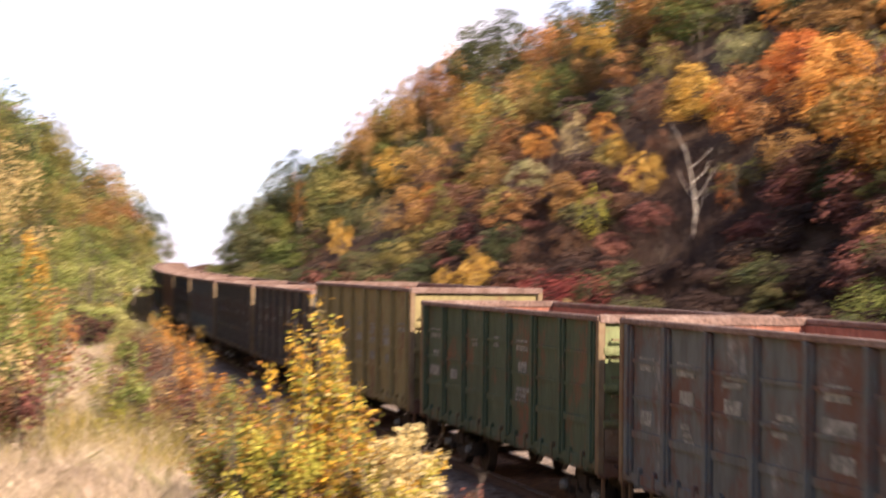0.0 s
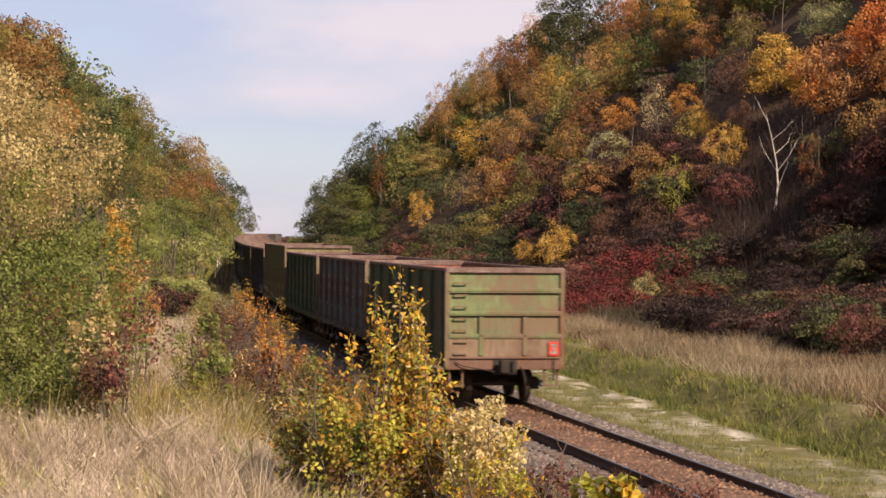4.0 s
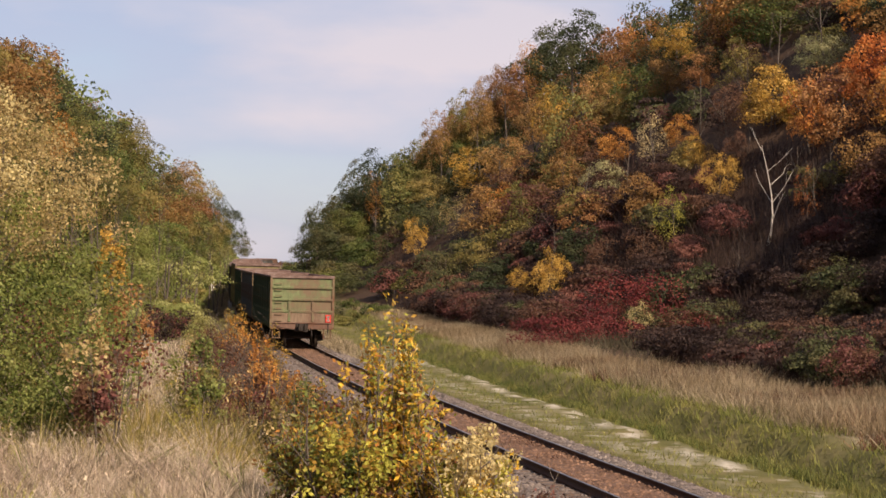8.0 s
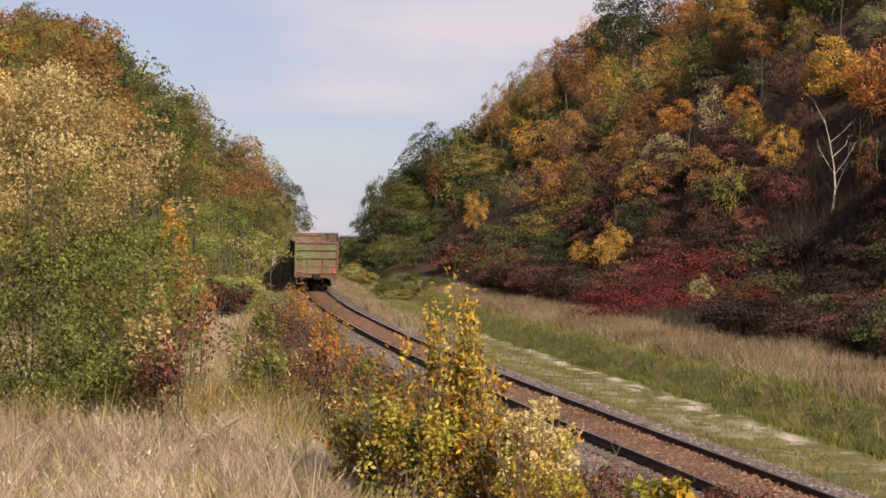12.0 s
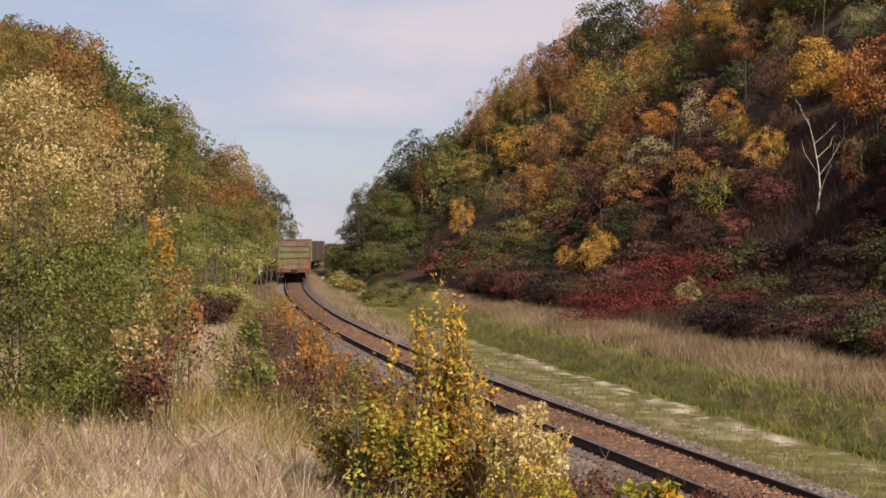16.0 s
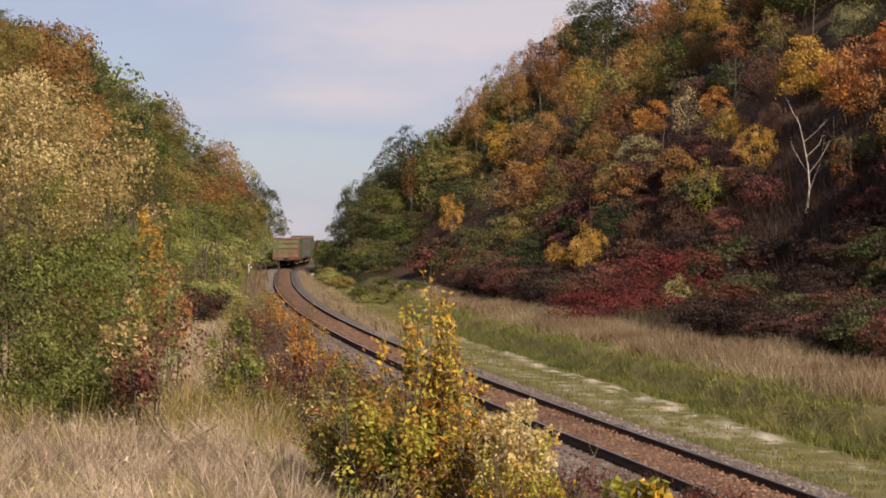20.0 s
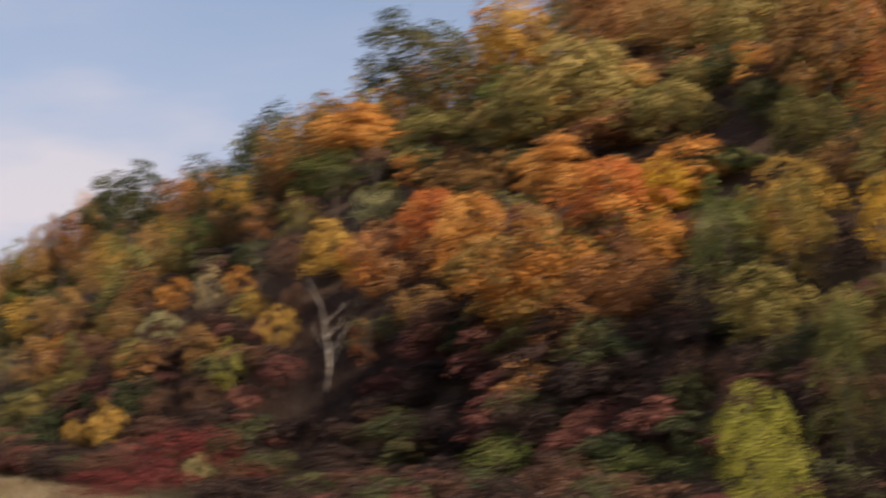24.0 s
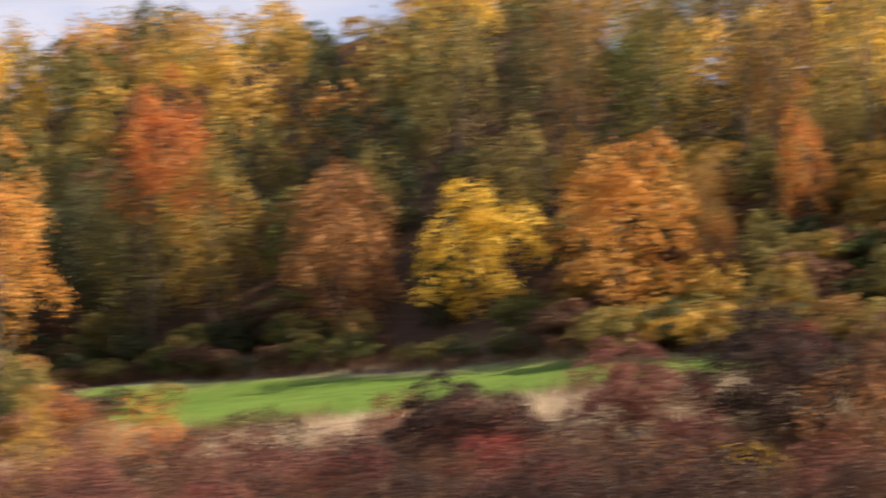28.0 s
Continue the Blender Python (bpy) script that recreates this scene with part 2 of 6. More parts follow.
def paint(name, base, rust=(0.13, 0.06, 0.035), amount=0.5, dirt=0.5, scrape=None):
    """Weathered wagon paint: rust patches, vertical runs, coal dust."""
    m = mat(name, [tuple(c * (1 - dirt * 0.55) for c in base), base, tuple(min(1, c * 1.15) for c in base)], 1.3, rough=0.7, stretch=(1, 1, 0.25), fine=0.2, bump=0.15)
    n, l = m.node_tree.nodes, m.node_tree.links
    b = n["Principled BSDF"]
    old = b.inputs["Base Color"].links[0].from_socket
    co, no, ra, mx = n.new("ShaderNodeTexCoord"), n.new("ShaderNodeTexNoise"), n.new("ShaderNodeValToRGB"), n.new("ShaderNodeMix")
    no.inputs["Scale"].default_value, no.inputs["Detail"].default_value, no.inputs["Roughness"].default_value = 0.9, 10, 0.7
    l.new(co.outputs["Object"], no.inputs["Vector"])
    ramp(ra, [(0, 0, 0), (1, 1, 1)], 0.62 - amount * 0.25, 0.72 - amount * 0.2)
    l.new(no.outputs[0], ra.inputs[0])
    mx.data_type = "RGBA"
    mx.inputs[7].default_value = (*rust, 1)
    l.new(ra.outputs[0], mx.inputs[0]), l.new(old, mx.inputs[6])
    out = mx.outputs[2]
    if scrape:
        # patches where the paint is rubbed pale
        n3, r3, m3, mp = n.new("ShaderNodeTexNoise"), n.new("ShaderNodeValToRGB"), n.new("ShaderNodeMix"), n.new("ShaderNodeMapping")
        mp.inputs["Location"].default_value, mp.inputs["Scale"].default_value = (7.3, 2.1, 4.4), (1, 1, 0.8)
        n3.inputs["Scale"].default_value, n3.inputs["Detail"].default_value, n3.inputs["Roughness"].default_value = 0.7, 12, 0.75
        ramp(r3, [(0, 0, 0), (0.75, 0.75, 0.75)], 0.57, 0.68)
        m3.data_type = "RGBA"
        m3.inputs[7].default_value = (*scrape, 1)
        l.new(co.outputs["Object"], mp.inputs[0]), l.new(mp.outputs[0], n3.inputs["Vector"]), l.new(n3.outputs[0], r3.inputs[0])
        l.new(r3.outputs[0], m3.inputs[0]), l.new(out, m3.inputs[6])
        out = m3.outputs[2]
    l.new(out, b.inputs["Base Color"])
    return m


PAINT = {
    "green": paint("green_paint", (0.048, 0.074, 0.046), amount=0.4, scrape=(0.1, 0.13, 0.1)),
    "light_green": paint("light_green_paint", (0.135, 0.16, 0.076), (0.15, 0.105, 0.066), amount=0.8, dirt=0.9),
    "primer": paint("rusty_primer", (0.185, 0.13, 0.088), (0.13, 0.075, 0.05), amount=0.6, dirt=0.5),
    "grey": paint("grey_paint", (0.085, 0.1, 0.108), (0.1, 0.05, 0.04), amount=0.62, dirt=0.9, scrape=(0.3, 0.31, 0.33)),
    "ochre": paint("ochre_paint", (0.19, 0.16, 0.075), amount=0.35),
    "black": paint("black_paint", (0.05, 0.05, 0.05), (0.07, 0.035, 0.025), amount=0.5),
    "brown": paint("brown_paint", (0.13, 0.075, 0.055), amount=0.5),
    "post": paint("rusty_post", (0.15, 0.11, 0.065), amount=0.6),
}


# ---- the line of the track ----
KNOT_S = [-40, 0, 30, 60, 90, 120, 150, 180, 210, 225, 240, 255, 268, 700]
KNOT_K = [-0.00373, -0.00144, 0.00086, 0.00049, 0.00107, 0.00045, 0.00082, -0.00028, 0.0019, 0.0027, -0.0018, -0.003, 0.0, 0.0]
RISE_S, RISE_Z = [-40, 20, 60, 110, 160, 220, 300, 800], [-0.626, 0.0, 0.493, 1.244, 2.101, 3.244, 4.3, 6.0]
TS = np.arange(-60.0, 760.0, 1.0)
_k = np.interp(TS, KNOT_S, KNOT_K)
_th = np.concatenate([[0], np.cumsum((_k[1:] + _k[:-1]) / 2)])
TH = _th - _th[60] - 0.18269
_tm = (TH[1:] + TH[:-1]) / 2
TX, TY = np.concatenate([[0], np.cumsum(np.sin(_tm))]), np.concatenate([[0], np.cumsum(np.cos(_tm))])
TX, TY = TX - TX[60] + 6.5146, TY - TY[60] + 25.0


def on_track(s, d=0.0):
    """The place beside the track at s metres along it and d metres to its right, and its heading."""
    x, y, th = np.interp(s, TS, TX), np.interp(s, TS, TY), np.interp(s, TS, TH)
    return x + d * np.cos(th), y - d * np.sin(th), th


def rise(s):
    return np.interp(s, RISE_S, RISE_Z)


def beside(x, y):
    """Track coordinates (s, d) of places in the plan."""
    x, y = np.atleast_1d(np.asarray(x, float)), np.atleast_1d(np.asarray(y, float))
    k = np.empty(len(x), int)
    px, py = TX[::4], TY[::4]
    for i in range(0, len(x), 20000):
        k[i:i + 20000] = ((x[i:i + 20000, None] - px) ** 2 + (y[i:i + 20000, None] - py) ** 2).argmin(1) * 4
    ux, uy = x - TX[k], y - TY[k]
    return TS[k] + ux * np.sin(TH[k]) + uy * np.cos(TH[k]), ux * np.cos(TH[k]) - uy * np.sin(TH[k])


_grid = np.random.default_rng(3).random((256, 256))


def wobble(x, y, size):
    """Smooth noise from -1 to 1 with features of that size."""
    x, y = np.asarray(x) / size + 1000.3, np.asarray(y) / size + 1000.7
    i, j = np.floor(x).astype(int), np.floor(y).astype(int)
    u, w = x - i, y - j
    u, w = u * u * (3 - 2 * u), w * w * (3 - 2 * w)
    g = lambda a, b: _grid[a % 256, b % 256]
    return 2 * ((g(i, j) * (1 - u) + g(i + 1, j) * u) * (1 - w) + (g(i, j + 1) * (1 - u) + g(i + 1, j + 1) * u) * w) - 1


def smooth(a, b, v):
    u = np.clip((v - a) / (b - a), 0, 1)
    return u * u * (3 - 2 * u)


def foot_right(s):
    return np.interp(s, [-60, 20, 55, 75, 95, 140, 175, 200, 700], [24, 23, 21, 17.5, 12.5, 9.8, 6.0, 5.5, 5.5])


def meadow_edge(s):
    """Where the meadow ends and the dark brush begins."""
    return np.interp(s, [-60, 20, 44, 60, 85, 110, 140, 175], [15, 14.5, 13.0, 12.0, 12.3, 11.4, 9.5, 6.0])


def height(x, y):
    """The height of the ground."""
    x, y = np.atleast_1d(np.asarray(x, float)), np.atleast_1d(np.asarray(y, float))
    s, d = beside(x, y)
    z0 = rise(s)
    # right side: service track, low step, meadow, hill
    fr = foot_right(s)
    u = np.maximum(d - fr, 0)
    steep = np.interp(u, [0, 4, 28, 50, 120, 400], [0, 1.2, 21.5, 30, 46, 75]) * np.interp(s, [-60, 120, 200, 300], [1.0, 1.0, 0.85, 0.8])
    gentle = np.interp(d, [0, 20, 45, 70, 105, 150, 250, 600], [0, 0.8, 6.5, 13, 22.5, 59, 90, 100])
    az = np.degrees(np.arctan2(x, y))
    gentle = gentle - 0.3 * np.maximum(gentle - 30, 0) * smooth(50, 56, az)
    gentle = gentle + 1.5 * smooth(114, 138, d) * smooth(51, 45, az)
    gentle = gentle + 22 * smooth(60, 115, s) * smooth(55, 100, d) * smooth(36, 31, az)
    w = smooth(35, 25, az)
    right = -0.62 - 0.14 * smooth(6.1, 6.6, d) + 0.8 * smooth(6.75, 7.9, d) + 0.35 * smooth(8, 16, d) + steep * w + gentle * (1 - w) * smooth(6, 20, d)
    # left side: shelf with a path, then the other hill
    e = np.interp(s, [-60, 10, 40, 75, 110, 700], [30, 19, 14, 9.0, 7.5, 7.0])
    q = -d
    shelf = np.interp(s, [-60, -10, 20, 60, 120, 700], [2.7, 2.4, 1.6, 1.2, 0.9, 0.8])
    left = -0.62 + shelf * smooth(3.4, np.interp(s, [20, 60], [9.5, 6.5]), q) + np.interp(np.maximum(q - e, 0), [0, 3, 30, 60, 300], [0, 2.0, 25, 34, 50])
    fade = np.where(d > 0, np.interp(s, [-400, 265, 330, 420], [1, 1, 0.6, 0.12]), np.interp(s, [-400, 300, 350, 420], [1, 1, 0.5, 0.05]))
    z = -0.62 + (np.where(d > 0, right, left) + 0.62) * np.where(az < 20, fade, 1.0)
    rough = np.clip((np.abs(d) - 3.2) / 3, 0, 1)
    z = z + rough * (0.10 * wobble(x, y, 2.3) + 0.05 * wobble(x, y, 0.8)) + np.clip((np.abs(d) - 15) / 20, 0, 1) * (0.9 * wobble(x, y, 11) + 1.6 * wobble(x, y, 37))
    return z + z0


# ---- mesh helpers ----
def mesh_from(name, verts, faces, material, smooth_faces=False):
    me = bpy.data.meshes.new(name)
    verts, faces = np.asarray(verts, np.float32), np.asarray(faces, np.int32)
    k = faces.shape[1]
    me.vertices.add(len(verts)), me.loops.add(faces.size), me.polygons.add(len(faces))
    me.vertices.foreach_set("co", verts.ravel())
    me.loops.foreach_set("vertex_index", faces.ravel())
    me.polygons.foreach_set("loop_start", np.arange(0, faces.size, k, dtype=np.int32))
    if smooth_faces:
        me.polygons.foreach_set("use_smooth", np.ones(len(faces), bool))
    me.update(calc_edges=True)
    me.materials.append(material)
    return me


def part(name, data, parent=None, label=""):
    """A mesh object under a thing or a part."""
    ob = new(name, data)
    ob.parent = parent
    return tagged(ob, label)


def boxes(name, specs, material, bevel=0.0):
    """One mesh of boxes, each (centre, size)."""
    bm = bmesh.new()
    for c, s in specs:
        bmesh.ops.create_cube(bm, size=1, matrix=Matrix.Translation(c) @ Matrix.Diagonal((*s, 1)))
    if bevel:
        bmesh.ops.bevel(bm, geom=bm.edges[:], offset=bevel, segments=1, affect="EDGES")
    me = bpy.data.meshes.new(name)
    bm.to_mesh(me)
    bm.free()
    me.materials.append(material)
    return me


def tube_arrays(path, radii, sides=6):
    """Verts and quads of a tapered tube along a path."""
    path, radii = np.asarray(path, float), np.asarray(radii, float)
    t = np.gradient(path, axis=0)
    t /= np.linalg.norm(t, axis=1)[:, None] + 1e-9
    ref = np.where(np.abs(t[:, 2:3]) > 0.9, [[1, 0, 0]], [[0, 0, 1]])
    a = np.cross(t, ref)
    a /= np.linalg.norm(a, axis=1)[:, None]
    b = np.cross(t, a)
    ang = np.arange(sides) * 2 * np.pi / sides
    v = path[:, None] + radii[:, None, None] * (np.cos(ang)[None, :, None] * a[:, None] + np.sin(ang)[None, :, None] * b[:, None])
    i, j = np.meshgrid(np.arange(len(path) - 1), np.arange(sides), indexing="ij")
    j2 = (j + 1) % sides
    f = np.stack([i * sides + j, i * sides + j2, (i + 1) * sides + j2, (i + 1) * sides + j], -1).reshape(-1, 4)
    return v.reshape(-1, 3), f


def join_arrays(pairs):
    v, f, o = [], [], 0
    for a, b in pairs:
        v.append(a), f.append(b + o)
        o += len(a)
    return np.concatenate(v), np.concatenate(f)


def sweep(name, profile, s0, s1, step, material, closed=True, lift=0.0):
    """A profile of (d, z) swept along the track."""
    ss = np.arange(s0, s1 + step / 2, step)
    p = np.asarray(profile, float)
    x, y, th = on_track(ss)
    v = np.stack([x[:, None] + p[None, :, 0] * np.cos(th)[:, None], y[:, None] - p[None, :, 0] * np.sin(th)[:, None], rise(ss)[:, None] + p[None, :, 1] + lift], -1)
    n = len(p)
    m = n if closed else n - 1
    i, j = np.meshgrid(np.arange(len(ss) - 1), np.arange(m), indexing="ij")
    j2 = (j + 1) % n
    f = np.stack([i * n + j, (i + 1) * n + j, (i + 1) * n + j2, i * n + j2], -1).reshape(-1, 4)
    return mesh_from(name, v.reshape(-1, 3), f, material)


# ---- ground ----
def ground_material():
    m = bpy.data.materials.new("ground")
    m.use_nodes = True
    n, l = m.node_tree.nodes, m.node_tree.links
    b = n["Principled BSDF"]
    b.inputs["Roughness"].default_value, b.inputs["Specular IOR Level"].default_value = 0.95, 0.1
    co = n.new("ShaderNodeTexCoord")

    def noise_of(scale, detail=8):
        t = n.new("ShaderNodeTexNoise")
        t.inputs["Scale"].default_value, t.inputs["Detail"].default_value = scale, detail
        l.new(co.outputs["Object"], t.inputs["Vector"])
        return t.outputs[0]

    def attr(name):
        a = n.new("ShaderNodeAttribute")
        a.attribute_name = name
        return a.outputs["Fac"]

    def ramp_of(src, colors, lo=0.3, hi=0.7):
        r = n.new("ShaderNodeValToRGB")
        ramp(r, colors, lo, hi)
        l.new(src, r.inputs[0])
        return r.outputs[0]

    def mixed(fac, a, c):
        x = n.new("ShaderNodeMix")
        x.data_type = "RGBA"
        l.new(fac, x.inputs[0]), l.new(a, x.inputs[6]), l.new(c, x.inputs[7])
        return x.outputs[2]
    n1, n2, n3 = noise_of(0.6), noise_of(5), noise_of(0.12)
    litter = ramp_of(n2, [(0.045, 0.03, 0.022), (0.075, 0.048, 0.033), (0.115, 0.075, 0.048)])
    dry = ramp_of(n2, [(0.2, 0.16, 0.1), (0.3, 0.25, 0.16), (0.38, 0.32, 0.21)])
    green = ramp_of(n1, [(0.1, 0.1, 0.035), (0.145, 0.135, 0.05), (0.22, 0.185, 0.09)])
    sand = ramp_of(n2, [(0.42, 0.37, 0.29), (0.56, 0.51, 0.42), (0.68, 0.63, 0.54)])
    field = ramp_of(n1, [(0.075, 0.14, 0.024), (0.1, 0.175, 0.032), (0.12, 0.195, 0.042)])
    out = mixed(attr("dry"), litter, dry)
    out = mixed(attr("green"), out, green)
    edge = n.new("ShaderNodeMath")
    edge.operation = "MULTIPLY"
    l.new(attr("sand"), edge.inputs[0])
    patchy = n.new("ShaderNodeMapRange")
    patchy.inputs[1].default_value, patchy.inputs[2].default_value = 0.46, 0.52
    l.new(noise_of(1.1, 12), patchy.inputs[0])
    l.new(patchy.outputs[0], edge.inputs[1])
    out = mixed(edge.outputs[0], out, sand)
    out = mixed(attr("field"), out, field)
    l.new(out, b.inputs["Base Color"])
    bu = n.new("ShaderNodeBump")
    bu.inputs["Strength"].default_value, bu.inputs["Distance"].default_value = 0.8, 0.1
    l.new(n2, bu.inputs["Height"]), l.new(bu.outputs[0], b.inputs["Normal"])
    return m


def in_field(x, y):
    """How far a place belongs to the sown field."""
    s, d = beside(x, y)
    az = np.degrees(np.arctan2(x, y))
    return smooth(71, 74, d) * smooth(101, 98, d) * smooth(36, 37.5, az)


def axis(parts):
    return np.concatenate([np.arange(a, b, c) for a, b, c in parts])


def build_ground():
    xs = axis([(-1500, -300, 100), (-300, -90, 12), (-90, -40, 3), (-40, -12, 1.2), (-12, 26, 0.55), (26, 60, 1.2), (60, 200, 4), (200, 300, 12), (300, 1601, 100)])
    ys = axis([(-800, -100, 70), (-100, -10, 6), (-10, 14, 1.5), (14, 90, 0.6), (90, 160, 1.2), (160, 300, 2.5), (300, 460, 8), (460, 800, 30), (800, 3001, 200)])
    X, Y = np.meshgrid(xs, ys)
    x, y = X.ravel(), Y.ravel()
    z = height(x, y)
    nx, ny = len(xs), len(ys)
    i, j = np.meshgrid(np.arange(ny - 1), np.arange(nx - 1), indexing="ij")
    f = np.stack([i * nx + j, i * nx + j + 1, (i + 1) * nx + j + 1, (i + 1) * nx + j], -1).reshape(-1, 4)
    me = mesh_from("ground", np.stack([x, y, z], 1), f, ground_material(), True)
    s, d = beside(x, y)
    fr = foot_right(s)
    az = np.degrees(np.arctan2(x, y))
    layers = {
        "dry": np.where(d > 0, smooth(7.4, 9, d) * smooth(0.6, -0.8, d - meadow_edge(s) - 0.6 * wobble(x, y, 3)) + smooth(33, 37, az) * smooth(40, 55, d) * smooth(105, 102, d), smooth(3.5, 5.0, -d) * smooth(60, 14, s) + smooth(4.2, 5.2, -d) * smooth(8.2, 7.2, -d)),
        "green": np.where(d > 0, smooth(2.8, 3.4, d) * smooth(9.2, 7.8, d), smooth(60, 90, s) * smooth(3.0, 4.2, -d) * smooth(24, 16, -d) * 0.7),
        "sand": smooth(100, 70, s) * (0.4 + 0.6 * (wobble(x, y, 4) > -0.3)) * (np.exp(-((d - np.interp(s, [15, 55], [5.4, 6.0]) - 0.12 * wobble(x, y, 9)) / 0.26) ** 2) + 0.5 * np.exp(-((d - 4.3) / 0.4) ** 2)) * (d > 0),
        "field": in_field(x, y),
    }
    for k, a in layers.items():
        at = me.attributes.new(k, "FLOAT", "POINT")
        at.data.foreach_set("value", np.clip(a, 0, 1).astype(np.float32))
    return tagged(new("ground", me), "valley ground with dry meadow, leaf litter and a sandy track", "ground", kind="structure")


build_ground()

# ---- railway track ----
bed = tagged(new("ballast_bed", sweep("ballast_bed", [(-3.0, -0.66), (-2.0, -0.22), (-0.85, -0.2), (-0.84, -0.6), (0.84, -0.6), (0.85, -0.2), (2.0, -0.22), (3.0, -0.66)], -55, 420, 1.5, BALLAST)),
             "grey-brown crushed stone ballast under the railway line", "ballast", kind="structure")
part("rusty_infill", sweep("rusty_infill", [(-0.82, -0.5), (-0.82, -0.15), (-0.3, -0.11), (0.3, -0.11), (0.82, -0.15), (0.82, -0.5)], -55, 420, 1.5, RUSTY_BED), bed, "rust-stained stones between the rails")
track = tagged(new("railway_track"), "single railway line with rusty steel rails on a curve", "railway track", kind="structure")
for side in (-1, 1):
    c = side * 0.795
    rail = part("rail", sweep("rail", [(c - 0.07, -0.17), (c - 0.07, -0.15), (c - 0.015, -0.12), (c - 0.012, -0.05), (c - 0.036, -0.035), (c - 0.036, -0.004), (c + 0.036, -0.004), (c + 0.036, -0.035), (c + 0.012, -0.05), (c + 0.015, -0.12), (c + 0.07, -0.15), (c + 0.07, -0.17)], -55, 420, 1.0, RAIL_SIDE), track)
    part("running_surface", sweep("running_surface", [(c - 0.03, -0.005), (c - 0.03, 0.0), (c + 0.03, 0.0), (c + 0.03, -0.005)], -55, 420, 1.0, RAIL_TOP), rail, "worn shiny rail top")
sleeper_mesh = boxes("sleeper", [((0, 0, -0.265), (2.6, 0.24, 0.16))], SLEEPER, 0.01)
for i in range(220):
    s = -10 + i * 0.55
    x, y, th = on_track(s)
    sl = part("sleeper", sleeper_mesh, track)
    sl.matrix_local = pose(float(x), float(y), float(rise(s)) + random.uniform(-0.01, 0.012), 0, 0, -math.degrees(float(th)) + random.uniform(-1, 1))

# ---- train ----
PITCH, HALF_W, HALF_L = 13.92, 1.53, 6.37


def lathe(name, profile, material, sides=20):
    """A wheel-like solid turned about the x axis from (x, radius) pairs."""
    p = np.asarray(profile, float)
    a = np.arange(sides) * 2 * np.pi / sides
    v = np.stack([np.repeat(p[None, :, 0], sides, 0), p[None, :, 1] * np.cos(a)[:, None], p[None, :, 1] * np.sin(a)[:, None]], -1).reshape(-1, 3)
    n = len(p)
    i, j = np.meshgrid(np.arange(sides), np.arange(n - 1), indexing="ij")
    i2 = (i + 1) % sides
    f = np.stack([i * n + j, i2 * n + j, i2 * n + j + 1, i * n + j + 1], -1).reshape(-1, 4)
    return mesh_from(name, v, f, material)


WHEEL_MESH = lathe("wheel", [(-0.07, 0.001), (-0.09, 0.12), (-0.04, 0.16), (-0.03, 0.36), (-0.065, 0.4), (-0.065, 0.475), (0.055, 0.47), (0.07, 0.5), (0.085, 0.5), (0.085, 0.4), (0.04, 0.36), (0.03, 0.16), (0.09, 0.12), (0.07, 0.001)], WHEEL)
AXLE_MESH = lathe("axle", [(-1.1, 0.001), (-1.1, 0.07), (1.1, 0.07), (1.1, 0.001)], WHEEL, 10)
CAP_MESH = lathe("axle_cap", [(-0.06, 0.001), (-0.06, 0.075), (0.06, 0.095), (0.06, 0.001)], FADED, 12)
SIDE_FRAME = boxes("side_frame", [((0, 0, 0.62), (0.16, 1.0, 0.16)), ((0, 0.75, 0.55), (0.2, 0.7, 0.16)), ((0, -0.75, 0.55), (0.2, 0.7, 0.16)), ((0, 0, 0.35), (0.18, 0.9, 0.12)), ((0, 0.5, 0.45), (0.16, 0.14, 0.35)), ((0, -0.5, 0.45), (0.16, 0.14, 0.35)),
                                  ((0, 0.925, 0.475), (0.26, 0.3, 0.3)), ((0, -0.925, 0.475), (0.26, 0.3, 0.3))], DARK, 0.02)
BOLSTER = boxes("bolster", [((0, 0, 0.62), (2.3, 0.42, 0.26)), ((-0.98, 0, 0.46), (0.22, 0.36, 0.2)), ((0.98, 0, 0.46), (0.22, 0.36, 0.2))], DARK, 0.02)
RUNG = boxes("rung", [((0, 0, 0), (0.34, 0.03, 0.03)), ((-0.16, 0.03, 0), (0.03, 0.08, 0.03)), ((0.16, 0.03, 0), (0.03, 0.08, 0.03))], PAINT["post"])
COUPLER = boxes("coupler", [((0, -0.15, 1.0), (0.22, 0.5, 0.24)), ((-0.05, -0.36, 1.0), (0.32, 0.2, 0.34)), ((0.14, -0.46, 1.0), (0.13, 0.24, 0.3)), ((-0.16, -0.46, 1.0), (0.08, 0.16, 0.3)), ((0, 0.0, 1.0), (0.62, 0.14, 0.46))], DARK, 0.025)
HOSE = mesh_from("hose", *tube_arrays([(0.42, -0.05, 0.95), (0.44, -0.3, 0.85), (0.46, -0.42, 0.62), (0.44, -0.36, 0.45), (0.4, -0.22, 0.42)], [0.025] * 5), DARK)


def panel_mesh(name, corner, size, material, groups, ax):
    """A pressed steel wall with horizontal ridges: corner, size, the heights of its ridges, the axis that it faces."""
    specs = [(corner, size)]
    for zc, zh, out in groups:
        c, s = list(corner), list(size)
        c[2], s[2] = zc, zh
        c[ax] += out
        specs.append((tuple(c), tuple(s)))
    return boxes(name, specs, material)


